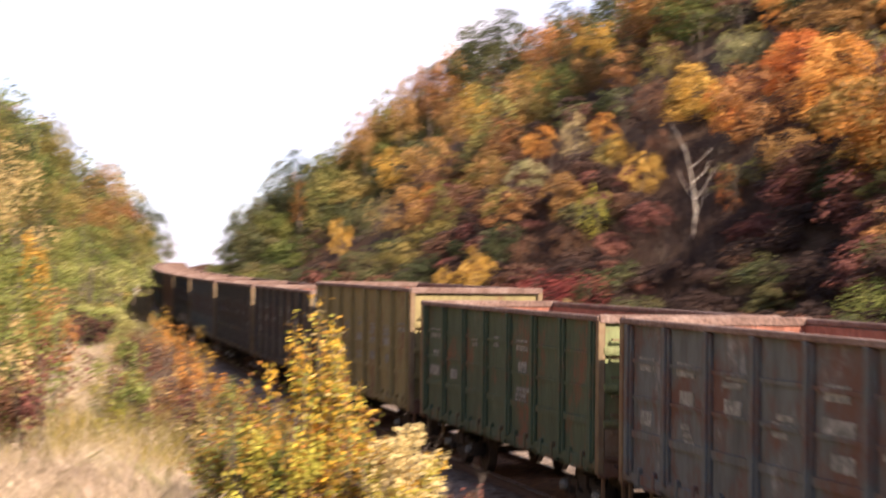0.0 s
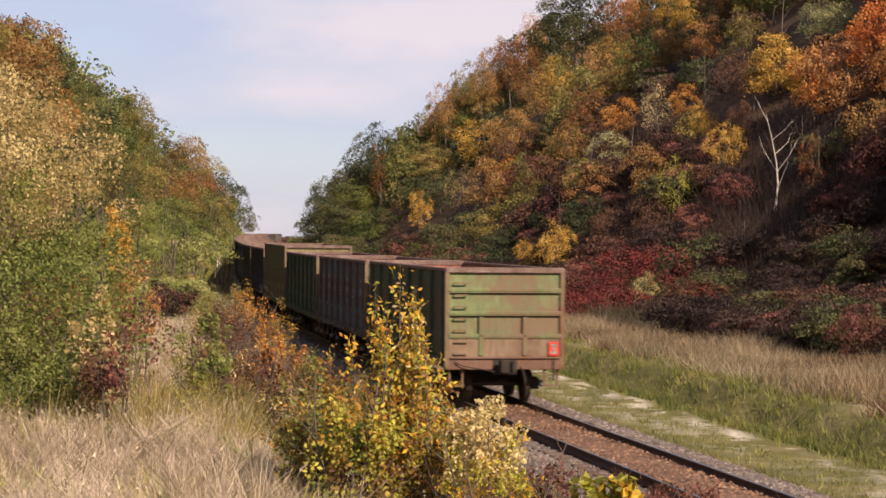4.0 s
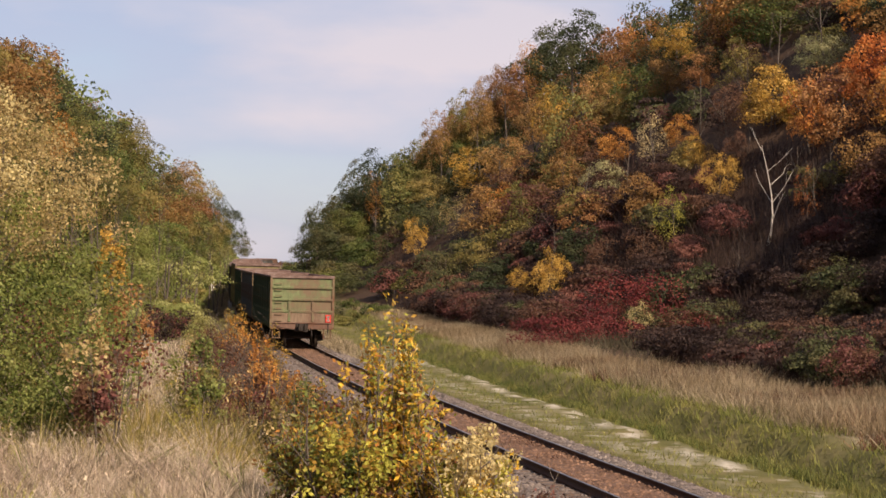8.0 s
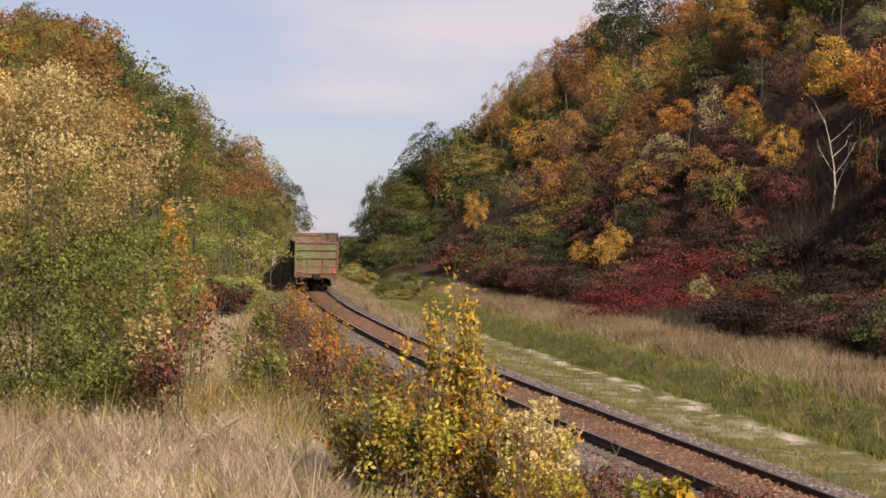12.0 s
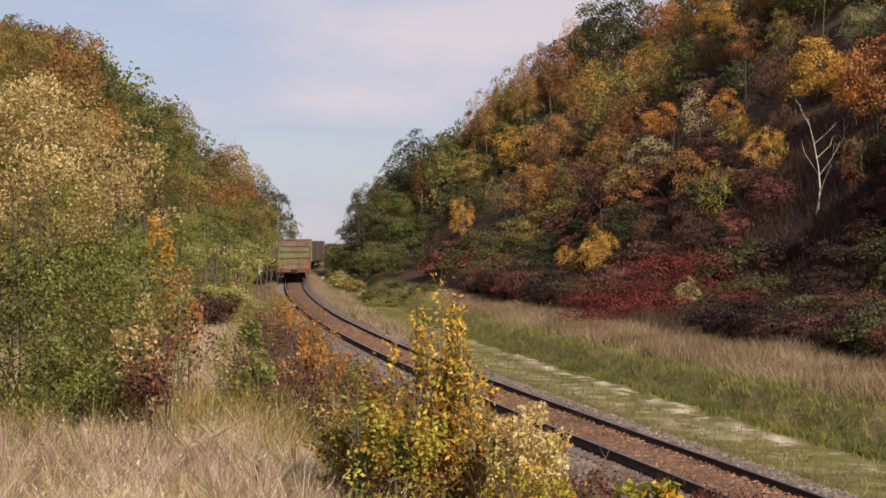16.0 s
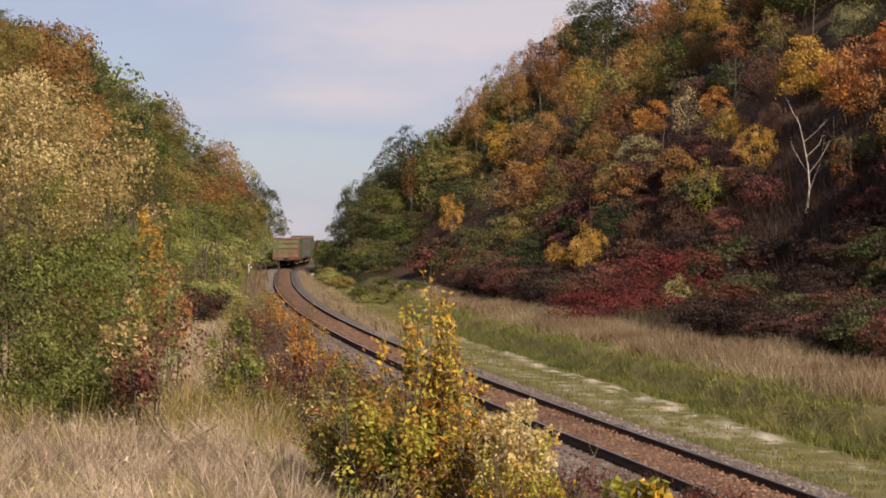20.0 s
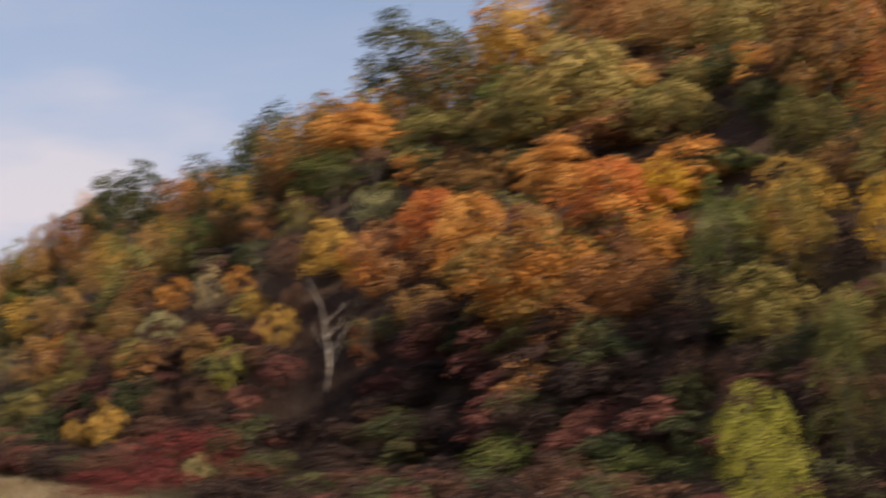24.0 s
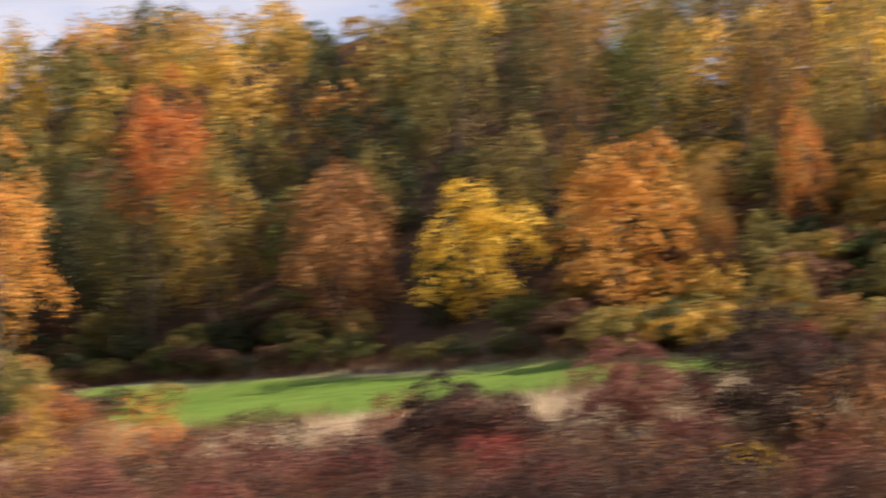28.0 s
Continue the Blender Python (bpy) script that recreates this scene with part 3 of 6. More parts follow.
def make_wagon(body, end, tall=0.0, lettering=0, last=False, label=""):
    """An open-top freight wagon; its origin is on the rails under its middle, y forwards."""
    w = tagged(new("freight_wagon"), label, "freight wagon", group="wagons of the train")
    top = 3.40 + tall
    zm, zh = (1.14 + top) / 2, top - 1.14
    for sd in (-1, 1):
        side = part("side_wall", panel_mesh("side_wall", (sd * (HALF_W - 0.06), 0, zm), (0.05, 2 * HALF_L - 0.1, zh), PAINT[body], [], 0), w)
        for zc, zt, out in ((1.75, 0.12, 0.035), (2.3, 0.06, 0.03), (2.85, 0.06, 0.03)):
            part("ridge", boxes("ridge", [((sd * (HALF_W - 0.06 + out), 0, zc), (0.05, 2 * HALF_L - 0.1, zt))], PAINT[body]), side)
        part("side_lining", boxes("side_lining", [((sd * (HALF_W - 0.105), 0, zm + 0.1), (0.02, 2 * HALF_L - 0.2, zh - 0.25))], INNER), side, "rusty inner face")
        part("side_rim", boxes("side_rim", [((sd * (HALF_W - 0.03), 0, top + 0.035), (0.15, 2 * HALF_L + 0.06, 0.09))], RIM, 0.015), w, "worn rusty top rim")
        part("side_sill", boxes("side_sill", [((sd * (HALF_W - 0.05), 0, 1.09), (0.12, 2 * HALF_L, 0.16)), ((sd * (HALF_W - 0.1), 0, 0.98), (0.05, 2 * HALF_L - 1.0, 0.12))], PAINT[body], 0.01), w)
        for k in range(8):
            rb = part("rib", bpy.data.meshes["rib_" + body + ("_tall" if tall else "")], w)
            rb.matrix_local = pose(sd * (HALF_W - 0.01), -HALF_L + 0.35 + k * (2 * HALF_L - 0.7) / 7, 0)
        for k in range(7):
            hatch = part("hatch_hinge", bpy.data.meshes["hinge_" + body], w)
            hatch.matrix_local = pose(sd * (HALF_W - 0.02), -HALF_L + 0.35 + (k + 0.5) * (2 * HALF_L - 0.7) / 7, 1.12)
    if lettering:
        r = random.Random(lettering)
        bm = []
        for k in range(7):
            y = -HALF_L + 0.35 + (k + 0.5) * (2 * HALF_L - 0.7) / 7
            for z in (2.82, 2.42, 2.02):
                if r.random() < 0.62:
                    wide, rows = r.uniform(0.45, 1.1), r.choice([1, 1, 2, 3])
                    for j in range(rows):
                        bm.append(((-HALF_W + 0.03, y + r.uniform(-0.12, 0.12), z - 0.11 * j), (0.01, wide * r.uniform(0.7, 1.0), 0.2 if rows == 1 else 0.075)))
        for c, sz in bm:
            part("lettering", boxes("lettering", [(c, sz)], FADED), w, "faded white painted mark")
    part("floor", boxes("floor", [((0, 0, 1.3), (2 * HALF_W - 0.22, 2 * HALF_L - 0.1, 0.08))], INNER), w, "rust-brown wagon floor")
    part("centre_sill", boxes("centre_sill", [((0, 0, 1.02), (0.5, 2 * HALF_L, 0.36)), ((0, 2.0, 1.0), (2.6, 0.16, 0.2)), ((0, -2.0, 1.0), (2.6, 0.16, 0.2)), ((0, 0, 0.95), (0.7, 1.2, 0.3)), ((0.75, 0.6, 0.78), (0.42, 0.9, 0.4))], DARK), w)
    for en in (-1, 1):
        y = en * HALF_L
        wall = part("end_wall", panel_mesh("end_wall", (0, y - en * 0.05, zm), (2 * HALF_W - 0.16, 0.05, zh), PAINT[end], [], 1), w)
        part("end_lining", boxes("end_lining", [((0, y - en * 0.09, zm + 0.1), (2 * HALF_W - 0.24, 0.02, zh - 0.25))], INNER), wall, "rusty inner face")
        part("end_rim", boxes("end_rim", [((0, y - en * 0.03, top + 0.03), (2 * HALF_W + 0.02, 0.2, 0.14))], RIM, 0.015), w, "worn rusty top rim")
        if end == "light_green":
            part("lower_panel", boxes("lower_panel", [((0, y + en * 0.0, 1.42), (2 * HALF_W - 0.17, 0.07, 0.52))], PAINT["primer"]), wall, "rust-brown lower panel")
        for z in (2.93, 2.35, 1.77):
            part("end_rail", boxes("end_rail", [((0, y + en * 0.02, z), (2 * HALF_W - 0.12, 0.12, 0.09)), ((0, y + en * 0.045, z - 0.06), (2 * HALF_W - 0.14, 0.05, 0.04))], PAINT[end], 0.012), w)
        for x in (-0.62, 0.52):
            part("end_post", boxes("end_post", [((x, y + en * 0.02, 1.75), (0.12, 0.12, 0.98))], PAINT[end], 0.012), w)
        for x in (-1, 1):
            part("corner_post", boxes("corner_post", [((x * (HALF_W - 0.03), y - en * 0.02, (top + 0.95) / 2), (0.12, 0.16, top - 0.95))], PAINT["post"], 0.015), w, "rusty corner post")
            part("corner_step", boxes("corner_step", [((x * (HALF_W - 0.12), y - en * 0.1, 0.72), (0.05, 0.05, 0.5)), ((x * (HALF_W - 0.3), y - en * 0.1, 0.48), (0.4, 0.12, 0.04)), ((x * (HALF_W - 0.46), y - en * 0.1, 0.72), (0.05, 0.05, 0.5))], PAINT["post"]), w)
        part("buffer_beam", boxes("buffer_beam", [((0, y, 1.06), (2 * HALF_W, 0.1, 0.32)), ((0, y + en * 0.06, 1.2), (2 * HALF_W - 0.2, 0.1, 0.05))], PAINT["brown"], 0.015), w, "rust-brown end beam")
        for k in range(7):
            rg = part("ladder_rung", RUNG, w)
            rg.matrix_local = pose(-1.16 if en < 0 else 1.16, y + en * 0.09, 1.3 + 0.3 * k, 0, 0, 0 if en < 0 else 180)
        cp = part("coupler", COUPLER, w, "dark automatic coupler")
        cp.matrix_local = pose(0, y, 0, 0, 0, 0 if en < 0 else 180)
        hs = part("brake_hose", HOSE, w)
        hs.matrix_local = pose(0, y, 0, 0, 0, 0 if en < 0 else 180)
        lever = part("uncoupling_rod", mesh_from("uncoupling_rod", *tube_arrays([(-1.3, y + en * 0.1, 1.1), (-1.1, y + en * 0.14, 1.0), (-0.3, y + en * 0.2, 0.86), (0.0, y + en * 0.22, 0.86)], [0.016] * 4), DARK), w)
        bogie = part("bogie", BOLSTER, w, "sooty cast steel bogie")
        bogie.matrix_local = pose(0, en * 4.325, 0)
        for sd in (-1, 1):
            sf = part("side_frame", SIDE_FRAME, bogie)
            sf.matrix_local = pose(sd * 1.02, 0, 0)
        for ay in (-0.925, 0.925):
            ws = part("wheelset", AXLE_MESH, w)
            ws.matrix_local = pose(0, en * 4.325 + ay, 0.475)
            for sd in (-1, 1):
                wh = part("wheel", WHEEL_MESH, ws)
                wh.matrix_local = pose(sd * 0.795, 0, 0, 0, 0, 180 if sd > 0 else 0)
                ca = part("axle_cap", CAP_MESH, ws, "white painted axle cap")
                ca.matrix_local = pose(sd * 1.2, 0, 0)
    if last:
        tail = part("tail_disc", boxes("tail_disc", [((1.27, -HALF_L - 0.09, 1.43), (0.27, 0.03, 0.36))], RED, 0.02), w, "red tail board with a white stripe pattern")
        part("tail_stripe", boxes("tail_stripe", [((1.27, -HALF_L - 0.108, 1.52), (0.15, 0.008, 0.07)), ((1.27, -HALF_L - 0.109, 1.43), (0.06, 0.008, 0.14)), ((1.27, -HALF_L - 0.108, 1.34), (0.15, 0.008, 0.07))], FADED), tail, "white stripe")
        part("hanging_chain", boxes("hanging_chain", [((1.27, -HALF_L - 0.06, 1.0), (0.05, 0.05, 0.75))], DARK), w)
    return w


for _b in ("green", "grey", "ochre", "black", "brown"):
    for _t in (0.0, 0.27):
        _top = 3.40 + _t
        boxes("rib_" + _b + ("_tall" if _t else ""), [((0, 0, (1.1 + _top) / 2), (0.15, 0.15, _top - 1.12)), ((0, 0, (1.1 + _top) / 2), (0.06, 0.26, _top - 1.16))], PAINT[_b], 0.012)
    boxes("hinge_" + _b, [((0, -0.35, 0), (0.1, 0.12, 0.26)), ((0, 0.35, 0), (0.1, 0.12, 0.26)), ((0.0, 0, -0.14), (0.05, 1.2, 0.05))], PAINT[_b], 0.01)

KINDS = {
    "green": ("green", "light_green", 0.0, "dark green steel open freight wagon with faded paint"),
    "grey": ("grey", "black", 0.0, "grey-black rusty steel open freight wagon with worn patches"),
    "ochre": ("ochre", "ochre", 0.27, "tall ochre yellow steel open freight wagon"),
    "black": ("black", "black", 0.0, "sooty black steel open freight wagon"),
    "brown": ("brown", "brown", 0.0, "rust-brown steel open freight wagon"),
}
ORDER = ["green_last", "grey", "green", "ochre", "black", "black", "grey", "black", "brown", "black", "grey", "black", "brown", "black", "black", "grey"]
masters, wagons = {}, []
for k, kind in enumerate(ORDER):
    key = kind.split("_")[0]
    if kind in masters:
        wagon = copy_thing(masters[kind], pose(0, 0, 0))
    else:
        b_, e_, t_, lab = KINDS[key]
        wagon = make_wagon(b_, e_, t_, {"green": 5, "grey": 9, "black": 3, "ochre": 14}.get(key, 0), kind.endswith("last"), "dark green freight wagon with light green end and red tail board" if kind.endswith("last") else lab)
        masters[kind] = wagon
    wagons.append(wagon)


# ---- plants ----
def leaf_cloud(r, n, size, clumps=30, radius=0.32, hollow=0.55, droop=0.0, sides=4, slim=0.55, bias=0.6):
    """Leaves of a crown in a unit ball (centre 0, radius about 1): diamond quads gathered in clumps, denser outside."""
    dirs = r.normal(size=(clumps, 3))
    dirs /= np.linalg.norm(dirs, axis=1)[:, None]
    rad = (hollow + (1 - hollow) * r.random(clumps)) * (0.78 + 0.3 * r.random(clumps))
    cen = dirs * rad[:, None]
    k = r.integers(0, clumps, n)
    off = np.clip(r.normal(size=(n, 3)), -1.4, 1.4) * radius * 0.55
    p = cen[k] + off * (0.7 + 0.6 * r.random((clumps, 1)))[k]
    p[:, 2] -= droop * (p[:, 0] ** 2 + p[:, 1] ** 2)
    nrm = 0.8 * r.normal(size=(n, 3)) + bias * p + [0, 0, 0.25]
    nrm /= np.linalg.norm(nrm, axis=1)[:, None]
    a = np.cross(nrm, r.normal(size=(n, 3)))
    a /= np.linalg.norm(a, axis=1)[:, None]
    b = np.cross(nrm, a)
    s = size * (0.6 + 0.8 * r.random(n))[:, None]
    q = np.stack([p - a * s, p + b * s * slim, p + a * s, p - b * s * slim][:4] if sides == 4 else [p - a * s, p + b * s * slim * 1.5, p + a * s], 1)
    return q.astype(np.float32)


def crown_arrays(r, leaves, size, clumps, rc, flat=0.7, shape=(1, 1, 1), ragged=0.5):
    """A crown in unit size: sprays of small leaves round a hollow middle, dense inside each spray and thinning outwards."""
    k = np.arange(clumps) + 0.5
    up, turn = 1 - 2 * k / clumps, k * 2.39996 + r.random() * 6.28
    flatr = np.sqrt(1 - up ** 2)
    dirs = np.stack([flatr * np.cos(turn), flatr * np.sin(turn), up], 1) + 0.25 * r.normal(size=(clumps, 3))
    dirs /= np.linalg.norm(dirs, axis=1)[:, None]
    rad = 0.55 + 0.35 * r.random(clumps)
    rad[r.random(clumps) < 0.25] *= 0.5
    cen = dirs * rad[:, None]
    big = rc * (0.6 + 0.8 * r.random(clumps))
    tilt = dirs[:, :2] * 0.5
    share = big ** 2 / (big ** 2).sum()
    j = r.choice(clumps, leaves, p=share)
    out = r.normal(size=(leaves, 3))
    out /= np.linalg.norm(out, axis=1)[:, None]
    out += 0.45 * dirs[j] + [0, 0, 0.25]
    out /= np.linalg.norm(out, axis=1)[:, None]
    p = out * (big[j] * (0.42 + 0.5 * r.random(leaves) ** 0.6 + ragged * r.random(leaves) ** 4))[:, None]
    p[:, 2] = p[:, 2] * flat - (p[:, :2] * tilt[j]).sum(1)
    p += cen[j]
    nrm = out + 0.42 * r.normal(size=(leaves, 3))
    nrm /= np.linalg.norm(nrm, axis=1)[:, None]
    a = np.cross(nrm, r.normal(size=(leaves, 3)))
    a /= np.linalg.norm(a, axis=1)[:, None]
    b = np.cross(nrm, a)
    s = size * (0.6 + 0.8 * r.random(leaves))[:, None]
    tri = np.stack([p - a * s, p + b * s * 1.1, p + a * s], 1).reshape(-1, 3)
    return tri * np.asarray(shape), np.arange(leaves * 3).reshape(-1, 3)


def quad_mesh(name, q, material):
    k = q.shape[1]
    return mesh_from(name, q.reshape(-1, 3), np.arange(len(q) * k, dtype=np.int32).reshape(-1, k), material)


def limbs(r, height_, trunk_r, reach, count=7, lean=0.15, start=0.25, sides=6, bare=False):
    """Trunk with limbs as one joined set of tubes."""
    top = np.array([r.normal() * lean, r.normal() * lean, 1.0]) * height_
    z = np.linspace(0, 1, 6)[:, None]
    bend = np.sin(z * np.pi) * r.normal(size=3) * 0.05 * height_
    path = top * z + bend
    out = [tube_arrays(path, trunk_r * (1 - 0.8 * z[:, 0]), sides)]
    for i in range(count):
        u = start + (0.95 - start) * (i + r.random()) / count
        p0 = top * u + np.sin(u * np.pi) * bend[3] / max(1e-6, np.sin(0.6 * np.pi))
        a = r.random() * 6.28
        ln = reach * (0.6 + 0.5 * r.random()) * (1.1 - 0.6 * u)
        d = np.array([math.cos(a), math.sin(a), 0.7 + 0.5 * r.random()])
        p1, p2 = p0 + d * ln * 0.5 + r.normal(size=3) * 0.06 * ln, p0 + d * ln * np.array([0.95, 0.95, 1.1]) + r.normal(size=3) * 0.1 * ln
        out.append(tube_arrays([p0, p1, p2], [trunk_r * 0.45 * (1 - u * 0.5), trunk_r * 0.28 * (1 - u * 0.5), trunk_r * 0.06], 5))
        if bare:
            for _ in range(3):
                q0 = p1 + (p2 - p1) * r.random()
                out.append(tube_arrays([q0, q0 + (r.normal(size=3) * 0.3 + d * 0.3 + [0, 0, 0.2]) * ln * 0.5], [trunk_r * 0.12, trunk_r * 0.03], 4))
    return join_arrays(out)


# crowns in unit size: broad, tall, shrub
CROWNS, TRUNKS = {}, {}
DEEP = {"broad": 0.95, "tall": 1.35, "shrub": 0.85, "sparse": 1.1, "dense": 1.0, "airy": 1.25, "fine": 1.0}
for _i in range(4):
    r_ = np.random.default_rng(100 + _i)
    CROWNS["broad", _i] = crown_arrays(r_, 3400, 0.036, 36, 0.31, shape=(1, 1, 0.95))
    CROWNS["tall", _i] = crown_arrays(r_, 3600, 0.034, 46, 0.26, shape=(0.85, 0.85, 1.35))
    CROWNS["shrub", _i] = crown_arrays(r_, 2400, 0.036, 26, 0.36, 0.95, (1.1, 1.1, 0.85), 0.8)
    CROWNS["sparse", _i] = crown_arrays(r_, 1900, 0.03, 34, 0.27, 0.85, (0.9, 0.9, 1.1), 0.9)
    CROWNS["dense", _i] = crown_arrays(r_, 6500, 0.03, 60, 0.24, shape=(0.95, 0.95, 1.0))
    CROWNS["fine", _i] = crown_arrays(r_, 14000, 0.021, 90, 0.21, 0.75, (0.95, 0.95, 1.0), 0.7)
    CROWNS["airy", _i] = crown_arrays(r_, 4600, 0.027, 50, 0.21, 0.7, (0.9, 0.9, 1.25), 0.9)
    TRUNKS[_i] = limbs(r_, 1.0, 0.017, 0.42, 9, 0.06)
_made = {}


def crown_mesh(kind, i, palette):
    key = (kind, i, palette)
    if key not in _made:
        _made[key] = mesh_from("crown_" + kind, *CROWNS[kind, i], LEAF[palette])
    return _made[key]


def trunk_mesh(i):
    if ("trunk", i) not in _made:
        _made["trunk", i] = mesh_from("trunk", *TRUNKS[i], BARK)
    return _made["trunk", i]


def tree(x, y, tall, wide, palette, kind="broad", label="", name="tree", low=0.25, group=""):
    """A tree: trunk with limbs and a crown that begins at the share low of its height."""
    i = random.randrange(4)
    z = float(height(x, y)[0])
    t = tagged(new(name), label, name, group)
    t.matrix_basis = pose(x, y, z - 0.1, random.uniform(-3, 3), random.uniform(-3, 3), random.uniform(0, 360))
    tr = part("trunk", trunk_mesh(i), t)
    across = min(tall * 0.9, wide * 2.3)
    tr.scale = (across, across, tall * 0.86)
    zc, deep = tall * (1 + low) / 2, tall * (1 - low) / 2 / DEEP[kind]
    if deep > 1.2 * wide or deep < 0.7 * wide:
        # a slender or flat crown of its own, so that its leaves keep their shape
        q = CROWNS[kind, i][0].reshape(-1, 3, 3)
        mid = q.mean(1, keepdims=True)
        egg = mid * np.array([1, 1, deep / wide])
        egg[..., :2] *= 1.1 - 0.2 * mid[..., 2:]
        cr = part("crown", quad_mesh("crown_" + kind, egg + (q - mid), LEAF[palette]), t)
        cr.matrix_local = Matrix.Translation((0, 0, zc)) @ Matrix.Rotation(random.uniform(0, 6.28), 4, "Z") @ Matrix.Diagonal((wide, wide, wide, 1))
        return t
    cr = part("crown", crown_mesh(kind, i, palette), t)
    cr.matrix_local = Matrix.Translation((0, 0, zc)) @ Matrix.Rotation(random.uniform(0, 6.28), 4, "Z") @ Matrix.Diagonal((wide, wide, deep, 1))
    return t


WORDS = {"green": "green leafy", "dark": "dark green", "olive": "olive and tan", "yellow": "bright yellow", "gold": "golden yellow", "orange": "orange", "rust": "rust-brown", "red": "red-orange", "crimson": "deep crimson", "brown": "brown half-bare", "silver": "silvery green", "pale": "pale cream", "straw": "straw", "hay": "dull straw", "twig": "dark brown twiggy", "tan": "tan", "bronze": "bronze-brown", "maroon": "dull maroon", "bleached": "bleached", "sage": "greyish green", "white": "white", "meadow": "dry", "lime": "yellow-green", "fresh": "fresh green", "grass": "green"}


def woods(name, pts, palette, label, leaves=0):
    """Many crowns as one mesh, coarser where they stand far off. pts: rows of x, y, tall, wide."""
    r = np.random.default_rng(len(pts) + len(name))
    grades = [(leaves, 0.05, 12, 0.42)] if leaves else [(2000, 0.046, 30, 0.32), (1600, 0.05, 26, 0.33), (1200, 0.056, 24, 0.34), (900, 0.06, 22, 0.36), (6000, 0.018, 46, 0.28), (2300, 0.05, 34, 0.3)]
    base = [[crown_arrays(r, n, size, cl, rc, 0.75) for _ in range(4)] for n, size, cl, rc in grades]
    z = height([q[0] for q in pts], [q[1] for q in pts])
    vs, fs, tint, o = [], [], [], 0
    for k, (x, y, t, w, *deep) in enumerate(pts):
        far = math.hypot(x, y)
        v, f = base[0 if leaves else 5 if x > 60 and t > 5 and not deep else 4 if far < 92 and x < 0 else 3 if deep else 0 if far < 150 else 1 if far < 215 else 2][k % 4]
        c, s = math.cos(k * 2.4), math.sin(k * 2.4)
        m = np.repeat(v.reshape(-1, 3, 3).mean(1), 3, 0)
        v = m * [w, w, t * 0.44] + (v - m) * w
        vs.append(np.stack([v[:, 0] * c - v[:, 1] * s + x, v[:, 0] * s + v[:, 1] * c + y, v[:, 2] + z[k] + t * 0.54], -1))
        fs.append(f + o)
        o += len(v)
        tint.append(np.full(len(v), r.random(), np.float32))
    me = mesh_from(name, np.concatenate(vs), np.concatenate(fs), WOOD[palette])
    a = me.attributes.new("tint", "FLOAT", "POINT")
    a.data.foreach_set("value", np.concatenate(tint))
    return tagged(new(name, me), label, "woods", kind="stuff")


# trees that stand out
NOTED = []


def noted(x, y, tall, wide, p, kind, low=None):
    far = math.hypot(x, y) > 125 and x > 60
    shrub = kind == "shrub"
    if (kind in ("broad", "tall") and x > 24) or (shrub and wide > 2.1):
        kind = "dense"
    if kind in ("broad", "tall", "dense") and x > 18 and math.hypot(x, y) < 72:
        kind = "fine"
    if low is None:
        low = 0.02 if shrub or far else 0.15
    NOTED.append((x, y, tall, wide, p, kind, low, WORDS[p] + (" shrub" if shrub else " tree") + (" at the edge of the forest" if far else " standing out on the slope"), "shrub" if shrub else "tree"))


noted(9.2, 107.6, 3.0, 2.0, "crimson", "shrub")
noted(7.6, 104.0, 2.2, 1.7, "crimson", "shrub")
noted(8.0, 99.5, 1.8, 1.5, "crimson", "shrub")
noted(5.3, 97.3, 1.6, 1.7, "crimson", "shrub")
noted(11.2, 103.9, 3.0, 1.6, "crimson", "shrub")
noted(9.9, 101.5, 2.3, 0.95, "pale", "sparse")
noted(12.6, 98.7, 1.6, 0.8, "crimson", "shrub")
noted(31.2, 53.9, 9.2, 2.9, "yellow", "broad")
noted(28.4, 52.0, 6.4, 1.8, "orange", "broad")
noted(24.9, 49.0, 8.0, 1.6, "gold", "tall")
noted(19.2, 48.3, 5.2, 1.4, "lime", "tall")
noted(26.2, 58.4, 7.3, 1.3, "green", "broad")
noted(99.8, 102.0, 15.8, 4.5, "rust", "broad")
noted(62.2, 90.4, 17.6, 3.7, "orange", "tall", 0.3)
noted(93.9, 150.7, 7.0, 3.4, "olive", "dense", 0.05)
noted(93.0, 144.5, 6.7, 2.7, "bronze", "dense", 0.05)
noted(79.9, 128.5, 5.9, 2.6, "dark", "dense", 0.05)
noted(83.8, 129.8, 5.0, 2.2, "olive", "dense", 0.05)
noted(60.6, 88.6, 5.2, 2.6, "dark", "shrub")
noted(63.4, 89.2, 4.6, 2.4, "olive", "shrub")
noted(58.0, 88.0, 3.6, 2.0, "dark", "shrub")
noted(55.0, 83.4, 8.6, 1.6, "gold", "tall", 0.08)
noted(96.7, 118.3, 24.5, 4.7, "red", "broad", 0.4)
noted(97.2, 121.5, 18.4, 4.0, "olive", "broad", 0.06)
noted(98.6, 113.8, 19.1, 4.1, "gold", "tall", 0.08)
noted(98.1, 130.1, 16.8, 4.0, "dark", "tall", 0.04)
noted(103.2, 91.0, 11.8, 4.5, "yellow", "broad")
noted(102.6, 77.6, 15.0, 5.3, "orange", "broad")
noted(102.3, 103.5, 14.4, 4.4, "rust", "broad")
noted(102.8, 94.4, 4.3, 2.2, "dark", "tall")
noted(99.3, 128.6, 15.6, 3.5, "dark", "broad")
noted(112.1, 69.9, 12.0, 2.1, "red", "tall")
noted(106.6, 74.3, 8.6, 1.9, "orange", "broad")
noted(56.0, 42.1, 4.8, 3.0, "maroon", "shrub")
noted(55.5, 50.4, 3.4, 2.4, "twig", "shrub")
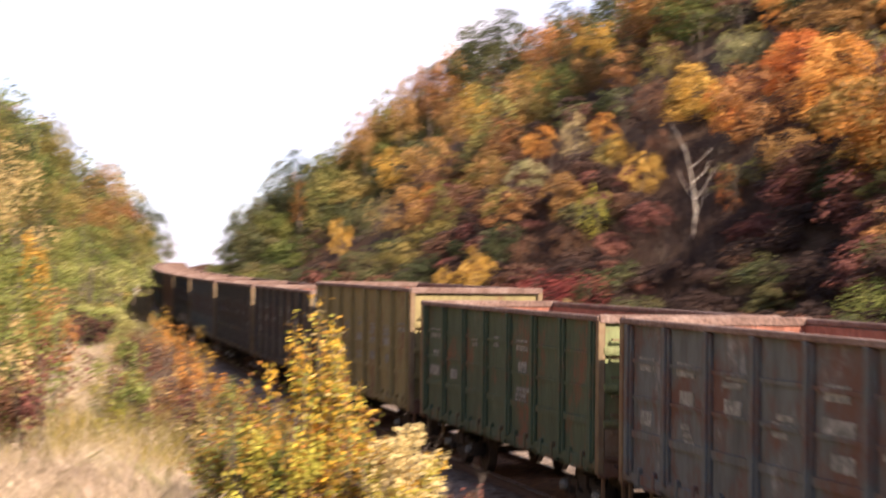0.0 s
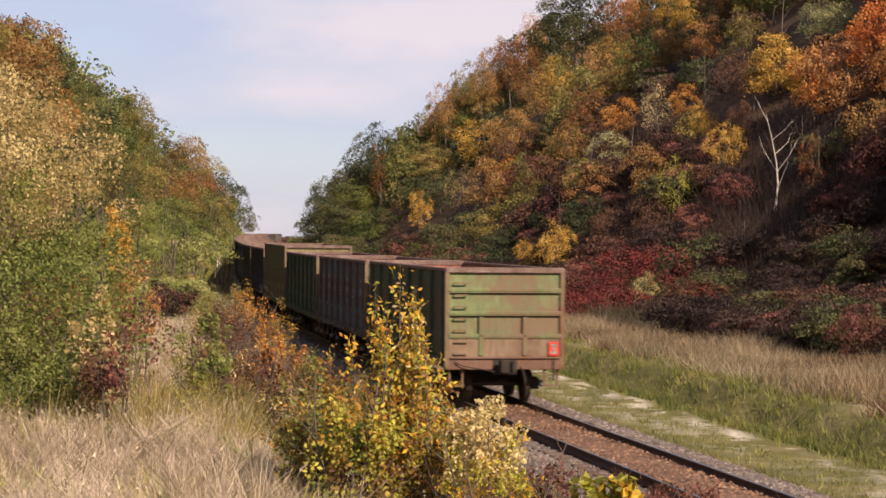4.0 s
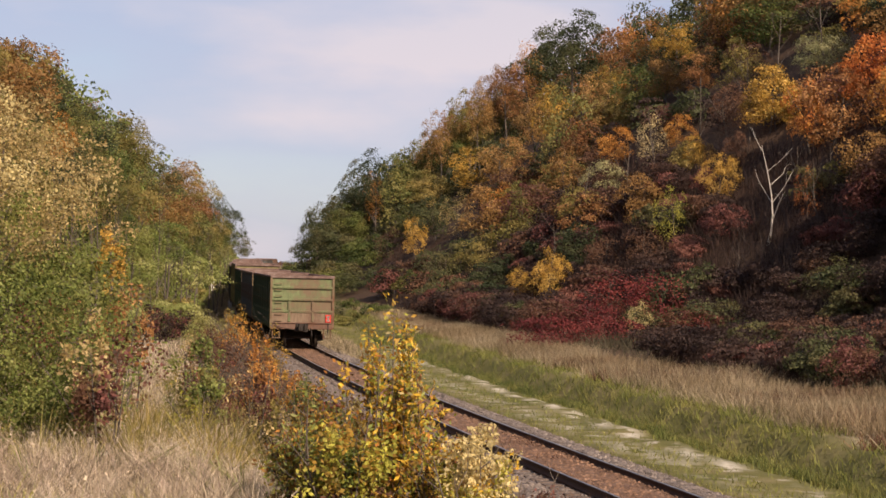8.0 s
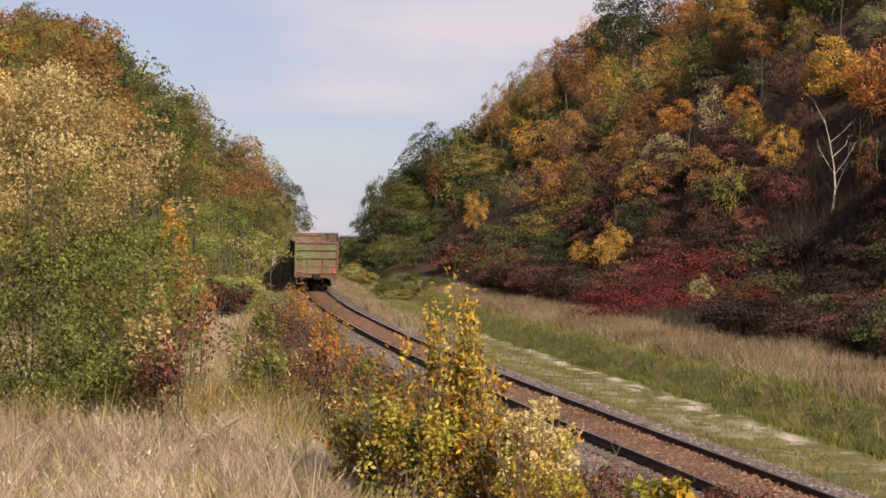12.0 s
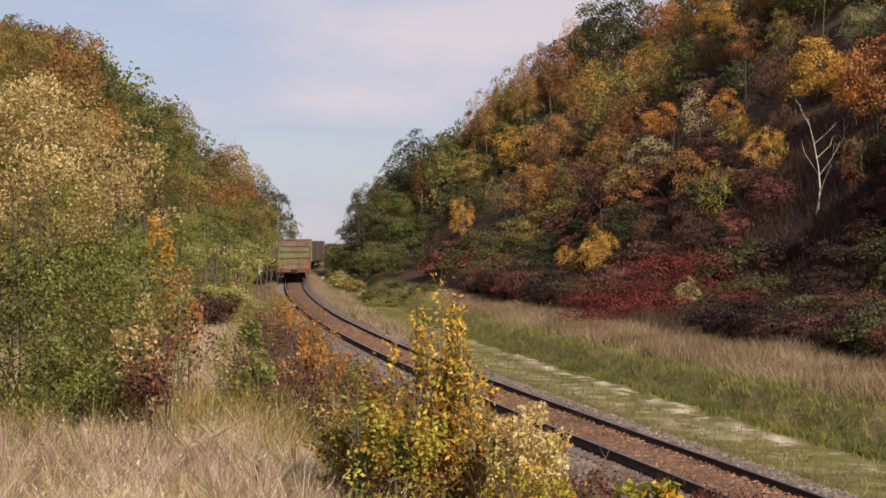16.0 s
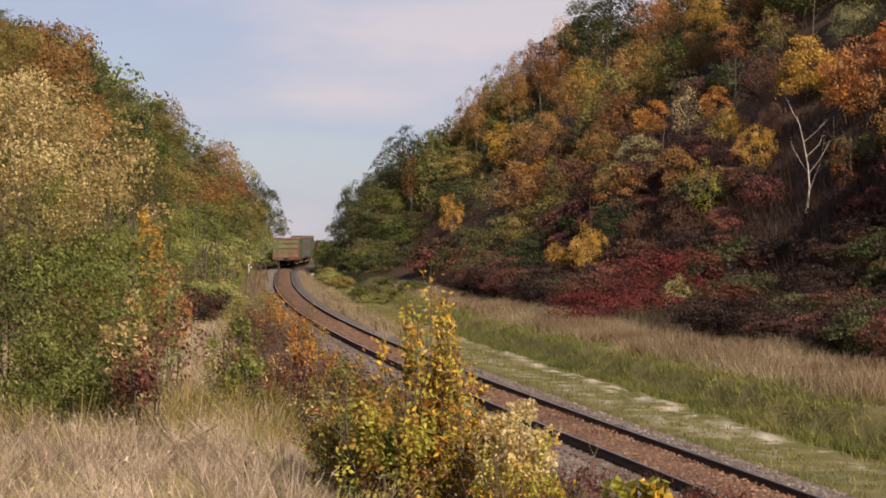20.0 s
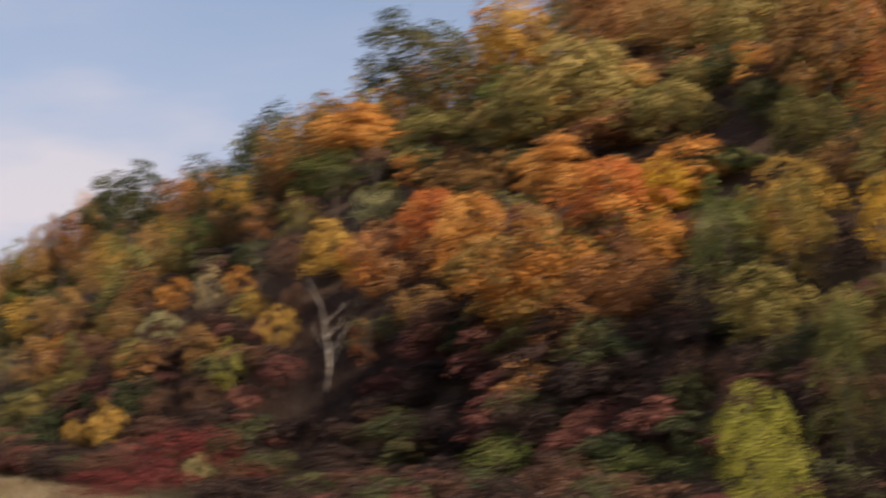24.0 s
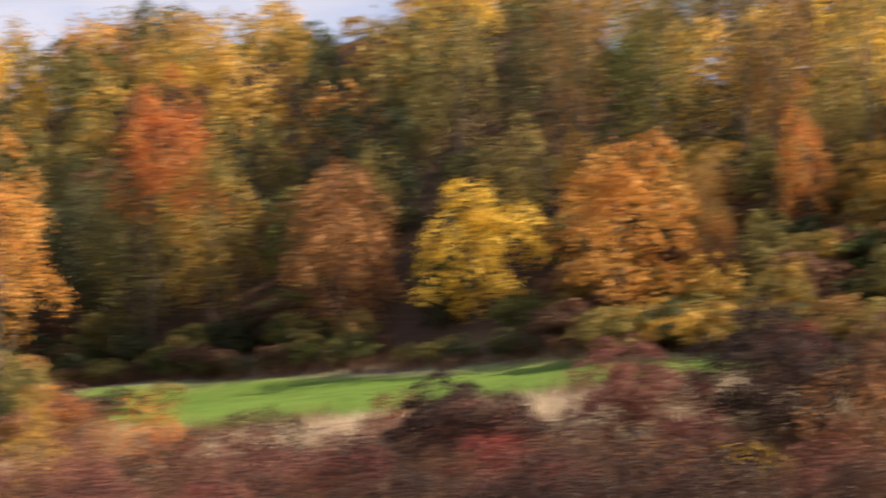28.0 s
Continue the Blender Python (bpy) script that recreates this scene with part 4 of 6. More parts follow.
noted(53.7, 65.7, 4.6, 1.8, "red", "shrub")
noted(45.0, 62.0, 4.4, 1.7, "gold", "sparse")
for _x, _y, _p in [(50.0, 72.0, "maroon"), (46.5, 70.0, "crimson"), (53.5, 71.0, "maroon"), (44.0, 67.0, "brown"), (49.0, 66.5, "maroon"), (56.5, 73.5, "rust"), (41.5, 63.0, "maroon")]:
    noted(_x, _y, 3.0, 1.7, _p, "shrub")
noted(55.4, 37.0, 1.5, 1.3, "yellow", "shrub")
noted(58.0, 36.1, 4.6, 2.5, "twig", "shrub")
noted(50.9, 44.2, 1.9, 1.6, "crimson", "shrub")
noted(56.3, 33.2, 3.9, 1.9, "rust", "shrub")
noted(59.0, 39.0, 5.2, 3.0, "twig", "shrub")
noted(61.0, 33.5, 5.0, 3.0, "brown", "shrub")
noted(53.0, 46.5, 3.2, 2.3, "twig", "shrub")
for _x, _y, _t, _w, _p, _k in [(30.0, 78.8, 6.2, 1.8, "green", "broad"), (30.8, 74.2, 6.1, 1.7, "gold", "broad"), (29.8, 65.8, 3.8, 2.0, "olive", "broad"),
                               (33.2, 70.6, 4.6, 1.4, "yellow", "broad"), (35.3, 70.3, 4.6, 1.3, "orange", "broad"), (28.9, 72.9, 4.3, 2.2, "olive", "broad"), (62.7, 83.2, 3.8, 1.8, "maroon", "shrub"),
                               (54.5, 75.7, 4.4, 1.4, "gold", "sparse"), (51.1, 80.8, 2.4, 1.6, "red", "shrub"), (20.7, 81.9, 2.8, 1.3, "fresh", "shrub"), (23.6, 72.0, 1.9, 1.2, "fresh", "shrub"),
                               (24.7, 68.1, 1.5, 1.2, "fresh", "shrub"), 
                               (115.9, 104.8, 22.5, 4.2, "olive", "airy"), (115.4, 90.9, 21.5, 4.0, "bronze", "airy"), (116.0, 84.5, 20.4, 3.9, "olive", "airy"), (117.3, 74.9, 20.4, 3.9, "bronze", "airy"), (118.5, 68.5, 21.0, 4.2, "olive", "airy"),
                               (119.0, 97.0, 20.0, 4.0, "dark", "airy"), (120.0, 80.0, 20.0, 4.2, "dark", "airy")]:
    noted(_x, _y, _t, _w, _p, _k)
noted(-12.4, 58.4, 10.1, 1.6, "bronze", "dense", 0.71)
noted(-12.3, 62.5, 9.7, 1.1, "dark", "dense", 0.79)
noted(-11.9, 52.3, 9.5, 0.9, "olive", "dense", 0.80)
noted(-10.8, 56.8, 7.8, 0.5, "orange", "broad", 0.80)
noted(-12.2, 66.6, 9.1, 0.7, "olive", "broad", 0.80)
noted(-13.3, 75.3, 9.4, 1.2, "dark", "broad", 0.78)
noted(-14.2, 89.1, 10.2, 1.0, "olive", "broad", 0.80)
noted(-13.8, 82.7, 8.9, 1.4, "green", "broad", 0.72)
noted(-14.7, 98.2, 10.0, 1.3, "olive", "broad", 0.78)
noted(-16.0, 118.8, 10.1, 1.5, "bronze", "broad", 0.75)
noted(-14.4, 92.5, 8.1, 1.5, "olive", "broad", 0.65)
noted(-15.6, 111.6, 8.2, 1.8, "bronze", "broad", 0.64)
noted(-17.1, 140.1, 10.7, 1.6, "olive", "broad", 0.76)
noted(-18.3, 160.9, 10.0, 1.6, "dark", "broad", 0.71)
noted(-19.5, 185.4, 9.1, 1.5, "dark", "broad", 0.65)
noted(-20.7, 207.9, 7.2, 1.3, "dark", "broad", 0.59)
noted(-13.6, 88.4, 5.6, 1.1, "grass", "broad", 0.62)
noted(-14.7, 105.8, 5.8, 1.6, "fresh", "broad", 0.57)
noted(-16.1, 129.0, 7.5, 1.7, "green", "broad", 0.59)
noted(-15.5, 119.0, 4.6, 2.1, "fresh", "broad", 0.49)
noted(-17.4, 153.0, 6.4, 1.4, "green", "broad", 0.59)
noted(-16.8, 133.9, 8.9, 1.4, "rust", "broad", 0.70)
noted(-13.9, 84.0, 6.6, 1.0, "green", "broad", 0.65)
noted(-18.1, 162.9, 7.9, 1.3, "green", "broad", 0.68)
noted(-13.8, 93.0, 4.4, 1.2, "fresh", "broad", 0.55)
noted(-13.1, 74.0, 8.1, 1.0, "olive", "broad", 0.73)
noted(-15.1, 104.8, 9.0, 1.3, "dark", "broad", 0.74)
noted(-13.7, 81.6, 7.5, 1.2, "olive", "broad", 0.71)
noted(-12.8, 68.7, 7.9, 0.9, "dark", "broad", 0.75)
noted(-17.1, 146.3, 8.1, 1.4, "olive", "broad", 0.65)
noted(-15.5, 117.9, 7.5, 1.5, "olive", "broad", 0.63)
noted(-16.2, 236.0, 7.2, 2.4, "dark", "dense", 0.35)
noted(-14.1, 221.7, 8.9, 2.4, "dark", "dense", 0.35)
noted(-12.8, 224.7, 10.2, 2.7, "dark", "dense", 0.35)
noted(-11.6, 230.7, 11.4, 2.7, "dark", "dense", 0.35)
noted(-9.9, 235.4, 12.2, 3.0, "dark", "dense", 0.35)
noted(-7.5, 224.4, 11.6, 3.0, "dark", "dense", 0.35)
noted(-5.0, 227.1, 9.8, 2.8, "green", "dense", 0.35)
noted(-7.9, 224.8, 9.6, 1.2, "orange", "broad", 0.35)
noted(-4.8, 228.1, 8.5, 2.2, "rust", "dense", 0.35)
noted(-6.1, 229.4, 7.6, 3.4, "dark", "dense", 0.35)
noted(-9.3, 233.5, 8.3, 3.4, "dark", "dense", 0.35)
noted(-10.8, 224.5, 7.8, 3.4, "green", "dense", 0.35)
noted(-12.2, 214.0, 6.7, 3.2, "dark", "dense", 0.35)
noted(-3.3, 225.5, 6.9, 3.0, "green", "dense", 0.35)
noted(-2.3, 226.7, 9.7, 2.3, "olive", "dense", 0.35)
noted(-0.6, 223.0, 10.9, 2.4, "bronze", "dense", 0.35)
noted(0.8, 230.9, 11.3, 2.4, "rust", "dense", 0.35)
noted(2.5, 224.3, 11.0, 2.8, "olive", "dense", 0.35)
noted(4.0, 222.7, 10.8, 2.4, "bronze", "dense", 0.35)
noted(5.8, 228.4, 11.4, 2.7, "bronze", "dense", 0.35)
noted(7.1, 222.0, 11.7, 2.8, "rust", "dense", 0.35)
noted(12.3, 223.2, 10.2, 5.1, "dark", "dense", 0.35)
noted(9.4, 221.4, 11.7, 1.8, "orange", "broad", 0.35)
noted(12.9, 201.0, 11.0, 4.3, "dark", "dense", 0.35)
noted(17.1, 199.9, 7.1, 2.8, "rust", "broad", 0.35)
noted(19.6, 200.5, 6.8, 2.6, "orange", "broad", 0.35)
noted(19.4, 169.3, 5.4, 2.2, "gold", "broad", 0.35)
noted(2.9, 198.7, 4.8, 2.6, "gold", "broad", 0.07)
noted(5.4, 183.4, 5.1, 2.5, "bronze", "broad", 0.07)
noted(6.9, 167.5, 4.3, 1.6, "rust", "broad", 0.07)
noted(1.3, 173.2, 4.4, 2.1, "tan", "sparse", 0.07)
noted(3.2, 162.1, 4.9, 2.3, "bronze", "broad", 0.06)
noted(10.4, 187.9, 6.0, 2.8, "gold", "broad", 0.07)
noted(8.8, 192.9, 5.5, 2.3, "bronze", "broad", 0.07)
noted(10.7, 159.6, 4.7, 2.0, "rust", "broad", 0.07)
noted(16.1, 195.9, 3.8, 2.2, "gold", "broad", 0.06)
noted(15.5, 159.2, 4.9, 2.4, "green", "broad", 0.07)
noted(13.8, 162.5, 4.3, 2.1, "olive", "broad", 0.06)
noted(11.2, 138.4, 3.2, 1.7, "silver", "broad", 0.06)
noted(9.1, 150.0, 4.7, 1.8, "bronze", "broad", 0.06)
noted(9.4, 129.7, 3.3, 2.0, "rust", "broad", 0.06)
noted(12.0, 122.5, 3.6, 1.6, "bronze", "broad", 0.06)
noted(15.9, 135.0, 2.6, 1.0, "orange", "broad", 0.07)
noted(15.7, 124.6, 2.7, 1.2, "gold", "broad", 0.07)
noted(13.3, 115.5, 3.4, 1.2, "lime", "sparse", 0.06)
noted(16.0, 116.8, 3.2, 1.6, "gold", "airy", 0.03)
noted(20.0, 121.0, 4.1, 2.5, "gold", "broad", 0.05)
noted(20.9, 114.3, 4.6, 1.9, "red", "tall", 0.04)
noted(23.0, 125.0, 2.9, 1.2, "silver", "broad", 0.05)
noted(-2.7, 181.6, 4.4, 1.4, "gold", "airy", 0.07)
noted(-0.7, 183.1, 4.6, 2.2, "dark", "broad", 0.07)
noted(0.0, 153.2, 4.3, 2.1, "dark", "broad", 0.06)
noted(2.8, 148.1, 3.4, 2.0, "olive", "broad", 0.06)
noted(6.4, 120.6, 4.0, 1.6, "gold", "airy", 0.06)
noted(5.0, 127.0, 2.7, 1.2, "gold", "airy", 0.06)
noted(5.8, 148.8, 4.2, 1.6, "olive", "broad", 0.06)
noted(-4.9, 187.6, 4.1, 2.4, "brown", "sparse", 0.07)
noted(-7.4, 199.2, 3.8, 3.1, "green", "dense", 0.06)
noted(6.9, 232.6, 8.2, 3.4, "olive", "dense", 0.32)
noted(2.9, 226.9, 8.0, 3.2, "olive", "dense", 0.35)
noted(0.4, 224.1, 8.1, 3.1, "green", "dense", 0.35)
noted(-1.9, 200.7, 5.9, 2.8, "olive", "dense", 0.31)
noted(17.9, 125.9, 3.6, 1.4, "brown", "sparse", 0.06)
noted(20.3, 137.9, 4.1, 1.6, "olive", "broad", 0.07)
noted(18.8, 147.5, 3.8, 1.7, "rust", "broad", 0.06)
noted(17.4, 157.1, 4.0, 1.7, "bronze", "broad", 0.06)
noted(14.1, 136.8, 3.8, 1.5, "tan", "sparse", 0.06)
noted(12.6, 146.9, 3.2, 1.5, "orange", "broad", 0.06)
noted(3.6, 135.7, 2.9, 1.7, "dark", "broad", 0.07)
noted(8.0, 124.4, 2.7, 1.4, "dark", "broad", 0.07)
noted(9.7, 119.2, 2.3, 1.8, "brown", "sparse", 0.06)
noted(11.6, 115.4, 2.6, 1.6, "brown", "sparse", 0.05)
noted(17.3, 119.5, 2.6, 1.0, "brown", "tall", 0.03)
noted(19.2, 105.7, 3.0, 0.9, "red", "sparse", 0.03)
noted(19.4, 124.4, 2.7, 1.0, "bronze", "broad", 0.06)
noted(30.0, 146.7, 12.0, 4.9, "dark", "broad", 0.35)
noted(37.5, 145.5, 10.2, 4.1, "gold", "broad", 0.35)
noted(39.4, 127.9, 9.7, 3.8, "rust", "broad", 0.35)
noted(33.1, 112.3, 7.1, 4.8, "olive", "broad", 0.06)
noted(40.7, 118.1, 6.4, 3.7, "bronze", "broad", 0.17)
noted(42.6, 111.0, 7.8, 3.9, "olive", "broad", 0.07)
noted(40.4, 93.9, 7.9, 3.2, "bronze", "broad", 0.05)
noted(25.8, 145.5, 5.6, 4.1, "orange", "broad", 0.3)
noted(28.3, 128.4, 4.2, 3.4, "olive", "broad", 0.06)
noted(23.1, 143.4, 4.6, 2.9, "green", "broad", 0.06)
noted(30.0, 117.3, 4.6, 3.2, "olive", "broad", 0.04)
noted(35.5, 102.8, 4.2, 3.2, "olive", "broad", 0.06)
noted(29.9, 94.8, 5.8, 3.6, "red", "broad", 0.06)
noted(24.3, 111.8, 5.4, 2.6, "red", "broad", 0.04)
noted(24.7, 103.6, 6.6, 2.8, "orange", "broad", 0.06)
noted(25.3, 92.8, 6.6, 4.5, "orange", "broad", 0.07)
noted(32.7, 94.4, 3.4, 2.2, "yellow", "broad", 0.04)
noted(32.9, 104.1, 1.6, 1.2, "silver", "broad", 0.02)
noted(35.9, 94.0, 1.7, 1.6, "fresh", "broad", 0.06)
noted(32.7, 79.5, 5.4, 2.6, "gold", "broad", 0.06)
noted(31.4, 84.3, 3.7, 1.3, "silver", "tall", 0.05)
noted(30.2, 106.3, 4.1, 2.8, "orange", "broad", 0.07)
noted(27.7, 85.9, 4.6, 2.9, "rust", "broad", 0.06)
noted(29.5, 80.5, 3.3, 2.0, "tan", "sparse", 0.05)
noted(21.8, 112.5, 5.1, 2.2, "rust", "broad", 0.06)
noted(19.7, 121.1, 4.4, 2.0, "gold", "broad", 0.04)
noted(27.5, 113.8, 3.7, 2.0, "bronze", "broad", 0.06)
noted(23.6, 122.5, 2.7, 1.6, "silver", "broad", 0.07)
noted(38.0, 89.6, 4.3, 2.3, "olive", "broad", 0.05)
noted(38.7, 95.8, 3.4, 2.1, "dark", "broad", 0.06)


def foot_left(s):
    return np.interp(s, [-60, 10, 40, 75, 110, 700], [30, 19, 14, 9.0, 7.5, 7.0])


def pick(names, v):
    return names[int(np.clip((v + 1) / 2 * len(names), 0, len(names) - 1))]


def scatter_hills():
    """Places and colours for the woods of both slopes and the wooded hill behind the field. Trees near by stand alone, the rest is joined."""
    r = np.random.default_rng(21)
    joined, single = {}, []
    # right slope, along the track
    n = 1500
    s, u = r.uniform(20, 310, n), r.uniform(0, 1, n) * 58
    d = foot_right(s) + 1.0 + u
    x, y, _ = on_track(s, d)
    az, dist = np.degrees(np.arctan2(x, y)), np.hypot(x, y)
    nz, n2 = wobble(x, y, 9) * 1.3, wobble(x + 300, y, 4) * 1.3
    for i in range(n):
        if not -6 < az[i] < 33 or (az[i] > 22 and dist[i] < 66):
            continue
        if math.hypot(x[i] - 17.4, y[i] - 106.0) < 4.6 or (abs(x[i] - 0.162 * y[i]) < 2.3 and 84 < y[i] < 106):
            continue
        if u[i] > (44 if s[i] > 150 else 58):
            continue
        j = 0.45 * r.uniform(-1, 1)
        far = s[i] > 140 + 14 * n2[i]
        tall, wide = r.uniform(5.0, 7.5), r.uniform(1.8, 2.7)
        if u[i] > 33 and s[i] < 150:
            p = pick(["dark", "olive", "green", "rust", "olive", "bronze", "orange"], n2[i] * 0.6 + nz[i] * 0.4 + j)
            tall, wide = tall + 3.5, wide + 1.0
        elif far:
            p = pick(["dark", "green", "dark", "green", "dark", "rust", "olive"], nz[i] * 0.5 + n2[i] * 0.5 + 0.6 * j)
            tall, wide = (r.uniform(8, 11), r.uniform(2.4, 3.4)) if u[i] > 2.5 else (r.uniform(2, 3.5), 1.6)
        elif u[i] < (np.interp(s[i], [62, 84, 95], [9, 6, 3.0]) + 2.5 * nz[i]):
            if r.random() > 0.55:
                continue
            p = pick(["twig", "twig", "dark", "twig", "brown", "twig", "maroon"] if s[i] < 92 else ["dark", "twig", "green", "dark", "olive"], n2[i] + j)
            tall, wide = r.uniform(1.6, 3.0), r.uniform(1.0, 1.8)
        else:
            p = pick(["green", "olive", "orange", "bronze", "rust", "dark", "orange", "gold", "bronze", "rust", "tan", "green"] if s[i] > 78 else ["gold", "red", "orange", "yellow", "olive", "gold", "orange", "red", "yellow"], nz[i] * 0.5 + n2[i] * 0.6 + j)
            tall += 1.2 if s[i] > 95 else 0.0
        if dist[i] < 128 and u[i] < 34 and len(single) < 250:
            single.append((x[i], y[i], tall, wide, p))
        else:
            joined.setdefault(p, []).append((x[i], y[i], tall, wide) + ((1,) if 31 < u[i] < 41 or u[i] > 48 else ()))
    # dark understory between the trees
    for i in range(460):
        ss, uu = r.uniform(50, 150), r.uniform(2, 56)
        xx, yy, _ = on_track(ss, float(foot_right(ss)) + uu)
        if abs(xx - 0.162 * yy) < 2.6:
            continue
        joined.setdefault(["dark", "twig", "olive", "maroon", "dark", "brown"][i % 6], []).append((float(xx), float(yy), r.uniform(1.6, 3.2), r.uniform(1.2, 2.0), 1))
    # near-black shrubs packed in to stand for shade on the lower slope
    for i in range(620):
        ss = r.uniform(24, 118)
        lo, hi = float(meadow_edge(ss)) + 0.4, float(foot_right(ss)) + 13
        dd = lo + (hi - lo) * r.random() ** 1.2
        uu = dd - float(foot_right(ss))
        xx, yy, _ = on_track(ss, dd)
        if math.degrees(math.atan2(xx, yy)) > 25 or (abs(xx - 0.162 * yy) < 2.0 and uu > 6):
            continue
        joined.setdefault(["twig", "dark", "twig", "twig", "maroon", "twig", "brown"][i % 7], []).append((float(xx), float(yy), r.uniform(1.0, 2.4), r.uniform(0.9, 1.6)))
    # small trees between the crowns
    for i in range(420):
        ss, uu = r.uniform(50, 150), r.uniform(9, 54)
        xx, yy, _ = on_track(ss, float(foot_right(ss)) + uu)
        if (math.degrees(math.atan2(xx, yy)) > 15 and uu < 15) or (abs(xx - 0.165 * yy) < 2.4 and yy < 115):
            continue
        joined.setdefault(["bronze", "olive", "rust", "brown", "dark", "brown", "olive", "orange"][i % 8], []).append((float(xx), float(yy), r.uniform(2.6, 3.5), r.uniform(1.5, 2.1)))
    for i in range(330):
        az, rr = math.radians(r.uniform(14, 34)), r.uniform(84, 150)
        xx, yy = rr * math.sin(az), rr * math.cos(az)
        if (az > 0.3 and rr < 92 and i % 2) or (abs(xx - 0.165 * yy) < 2.4 and yy < 115):
            continue
        joined.setdefault((["rust", "bronze", "olive", "orange", "brown", "dark", "olive", "gold"] if rr > 94 else ["twig", "brown", "dark", "twig", "maroon", "twig", "rust", "dark"])[i % 8], []).append((xx, yy, r.uniform(2.6, 3.5), r.uniform(1.6, 2.3)))
    for i in range(90):
        az, rr = math.radians(r.uniform(30.5, 36)), r.uniform(104, 150)
        joined.setdefault(["olive", "dark", "bronze", "brown"][i % 4], []).append((rr * math.sin(az), rr * math.cos(az), r.uniform(2.6, 3.5), r.uniform(1.8, 2.4)))
    for i in range(16):
        az, rr = math.radians(r.uniform(31, 35)), r.uniform(92, 108)
        joined.setdefault(["maroon", "twig", "olive", "brown"][i % 4], []).append((rr * math.sin(az), rr * math.cos(az), r.uniform(1.6, 2.6), r.uniform(1.2, 1.8)))
    # trees on the bare shoulder above the field
    for i in range(150):
        az, rr = math.radians(r.uniform(51, 64)), r.uniform(118, 150)
        joined.setdefault(["olive", "bronze", "dark", "gold", "brown"][i % 5], []).append((rr * math.sin(az), rr * math.cos(az), r.uniform(3.0, 3.5) if i % 2 else r.uniform(5, 9), r.uniform(1.8, 2.8)))
    # dark trees filling the far end of the slope
    for i in range(170):
        ss, uu = r.uniform(168, 268), r.uniform(0.5, 22)
        xx, yy, _ = on_track(ss, float(foot_right(ss)) + uu)
        joined.setdefault(["dark", "green", "dark", "dark"][i % 4], []).append((float(xx), float(yy), r.uniform(3.0, 3.5), r.uniform(1.9, 2.6)))
    # left slope
    n = 560
    s, u = r.uniform(38, 340, n), r.uniform(0, 1, n) * 34
    d = -(foot_left(s) + 0.5 + u)
    x, y, _ = on_track(s, d)
    nz, n2 = wobble(x, y, 10) * 1.3, wobble(x, y + 200, 4) * 1.3
    for i in range(n):
        p = pick(["green", "olive", "fresh", "green", "olive", "tan"], nz[i] * 0.5 + n2[i] * 0.5 + 0.3 * r.uniform(-1, 1))
        if u[i] > 9:
            p = pick(["dark", "olive", "green", "bronze", "dark", "olive", "rust", "green"], n2[i] * 0.6 + nz[i] * 0.3 + 0.5 * r.uniform(-1, 1))
        tall = (r.uniform(6, 13) if s[i] > 60 else r.uniform(4, 8)) if u[i] > 2.0 else r.uniform(1.8, 3.5)
        if math.degrees(math.atan2(x[i] + 1.5, y[i])) > -5.4 or y[i] < 66:
            continue
        if u[i] < 6 and n2[i] > -0.3:
            p = "fresh"
        tall *= np.interp(s[i], [270, 340], [1, 0.6])
        joined.setdefault(p, []).append((x[i], y[i], tall, tall * r.uniform(0.24, 0.36)) + ((1,) if u[i] > 20 else ()))
    # low growth at the foot of the left slope and round the hedge
    for i in range(300):
        ss, dd = r.uniform(62, 230), -r.uniform(5.0, 12.5)
        xx, yy, _ = on_track(ss, dd)
        tall = r.uniform(0.8, 2.0)
        joined.setdefault(pick(["fresh", "fresh", "olive", "green", "fresh"], float(wobble(xx, yy, 6)) * 1.4), []).append((float(xx), float(yy), tall, tall * 0.8))
    # wooded hill behind the field
    n = 950
    s, d = r.uniform(-75, 220, n), 52 + 138 * r.uniform(0, 1, n)
    x, y, _ = on_track(s, d)
    azs = np.degrees(np.arctan2(x, y))
    nz, n2 = wobble(x, y, 14) * 1.3, wobble(x, y + 200, 6) * 1.3
    for i in range(n):
        if not 23 < azs[i] < 66 or (azs[i] > 33.5 and d[i] < 112) or math.hypot(x[i], y[i]) < (114 if azs[i] < 37 else 95):
            continue
        p = pick(["green", "gold", "olive", "yellow", "gold", "olive", "bronze", "gold", "dark", "orange"] if d[i] > 134 else ["olive", "dark", "bronze", "dark", "olive", "green", "brown"], nz[i] * 0.4 + n2[i] * 0.5 + 0.5 * r.uniform(-1, 1))
        tall = r.uniform(10, 15) * (0.66 if azs[i] < 37 else 1.0)
        joined.setdefault(p, []).append((x[i], y[i], tall, tall * r.uniform(0.25, 0.32)) + ((1,) if d[i] > 150 else ()))
    # the crest above the field
    for i in range(420):
        ss, dd = r.uniform(-60, 170), r.uniform(124, 186)
        xx, yy, _ = on_track(ss, dd)
        if not 33 < math.degrees(math.atan2(xx, yy)) < 62:
            continue
        p = pick(["green", "gold", "olive", "yellow", "gold", "bronze", "orange", "gold"], float(wobble(xx, yy, 12)) * 0.8 + 0.6 * r.uniform(-1, 1))
        joined.setdefault(p, []).append((float(xx), float(yy), r.uniform(9, 13), r.uniform(3.4, 4.4), 1))
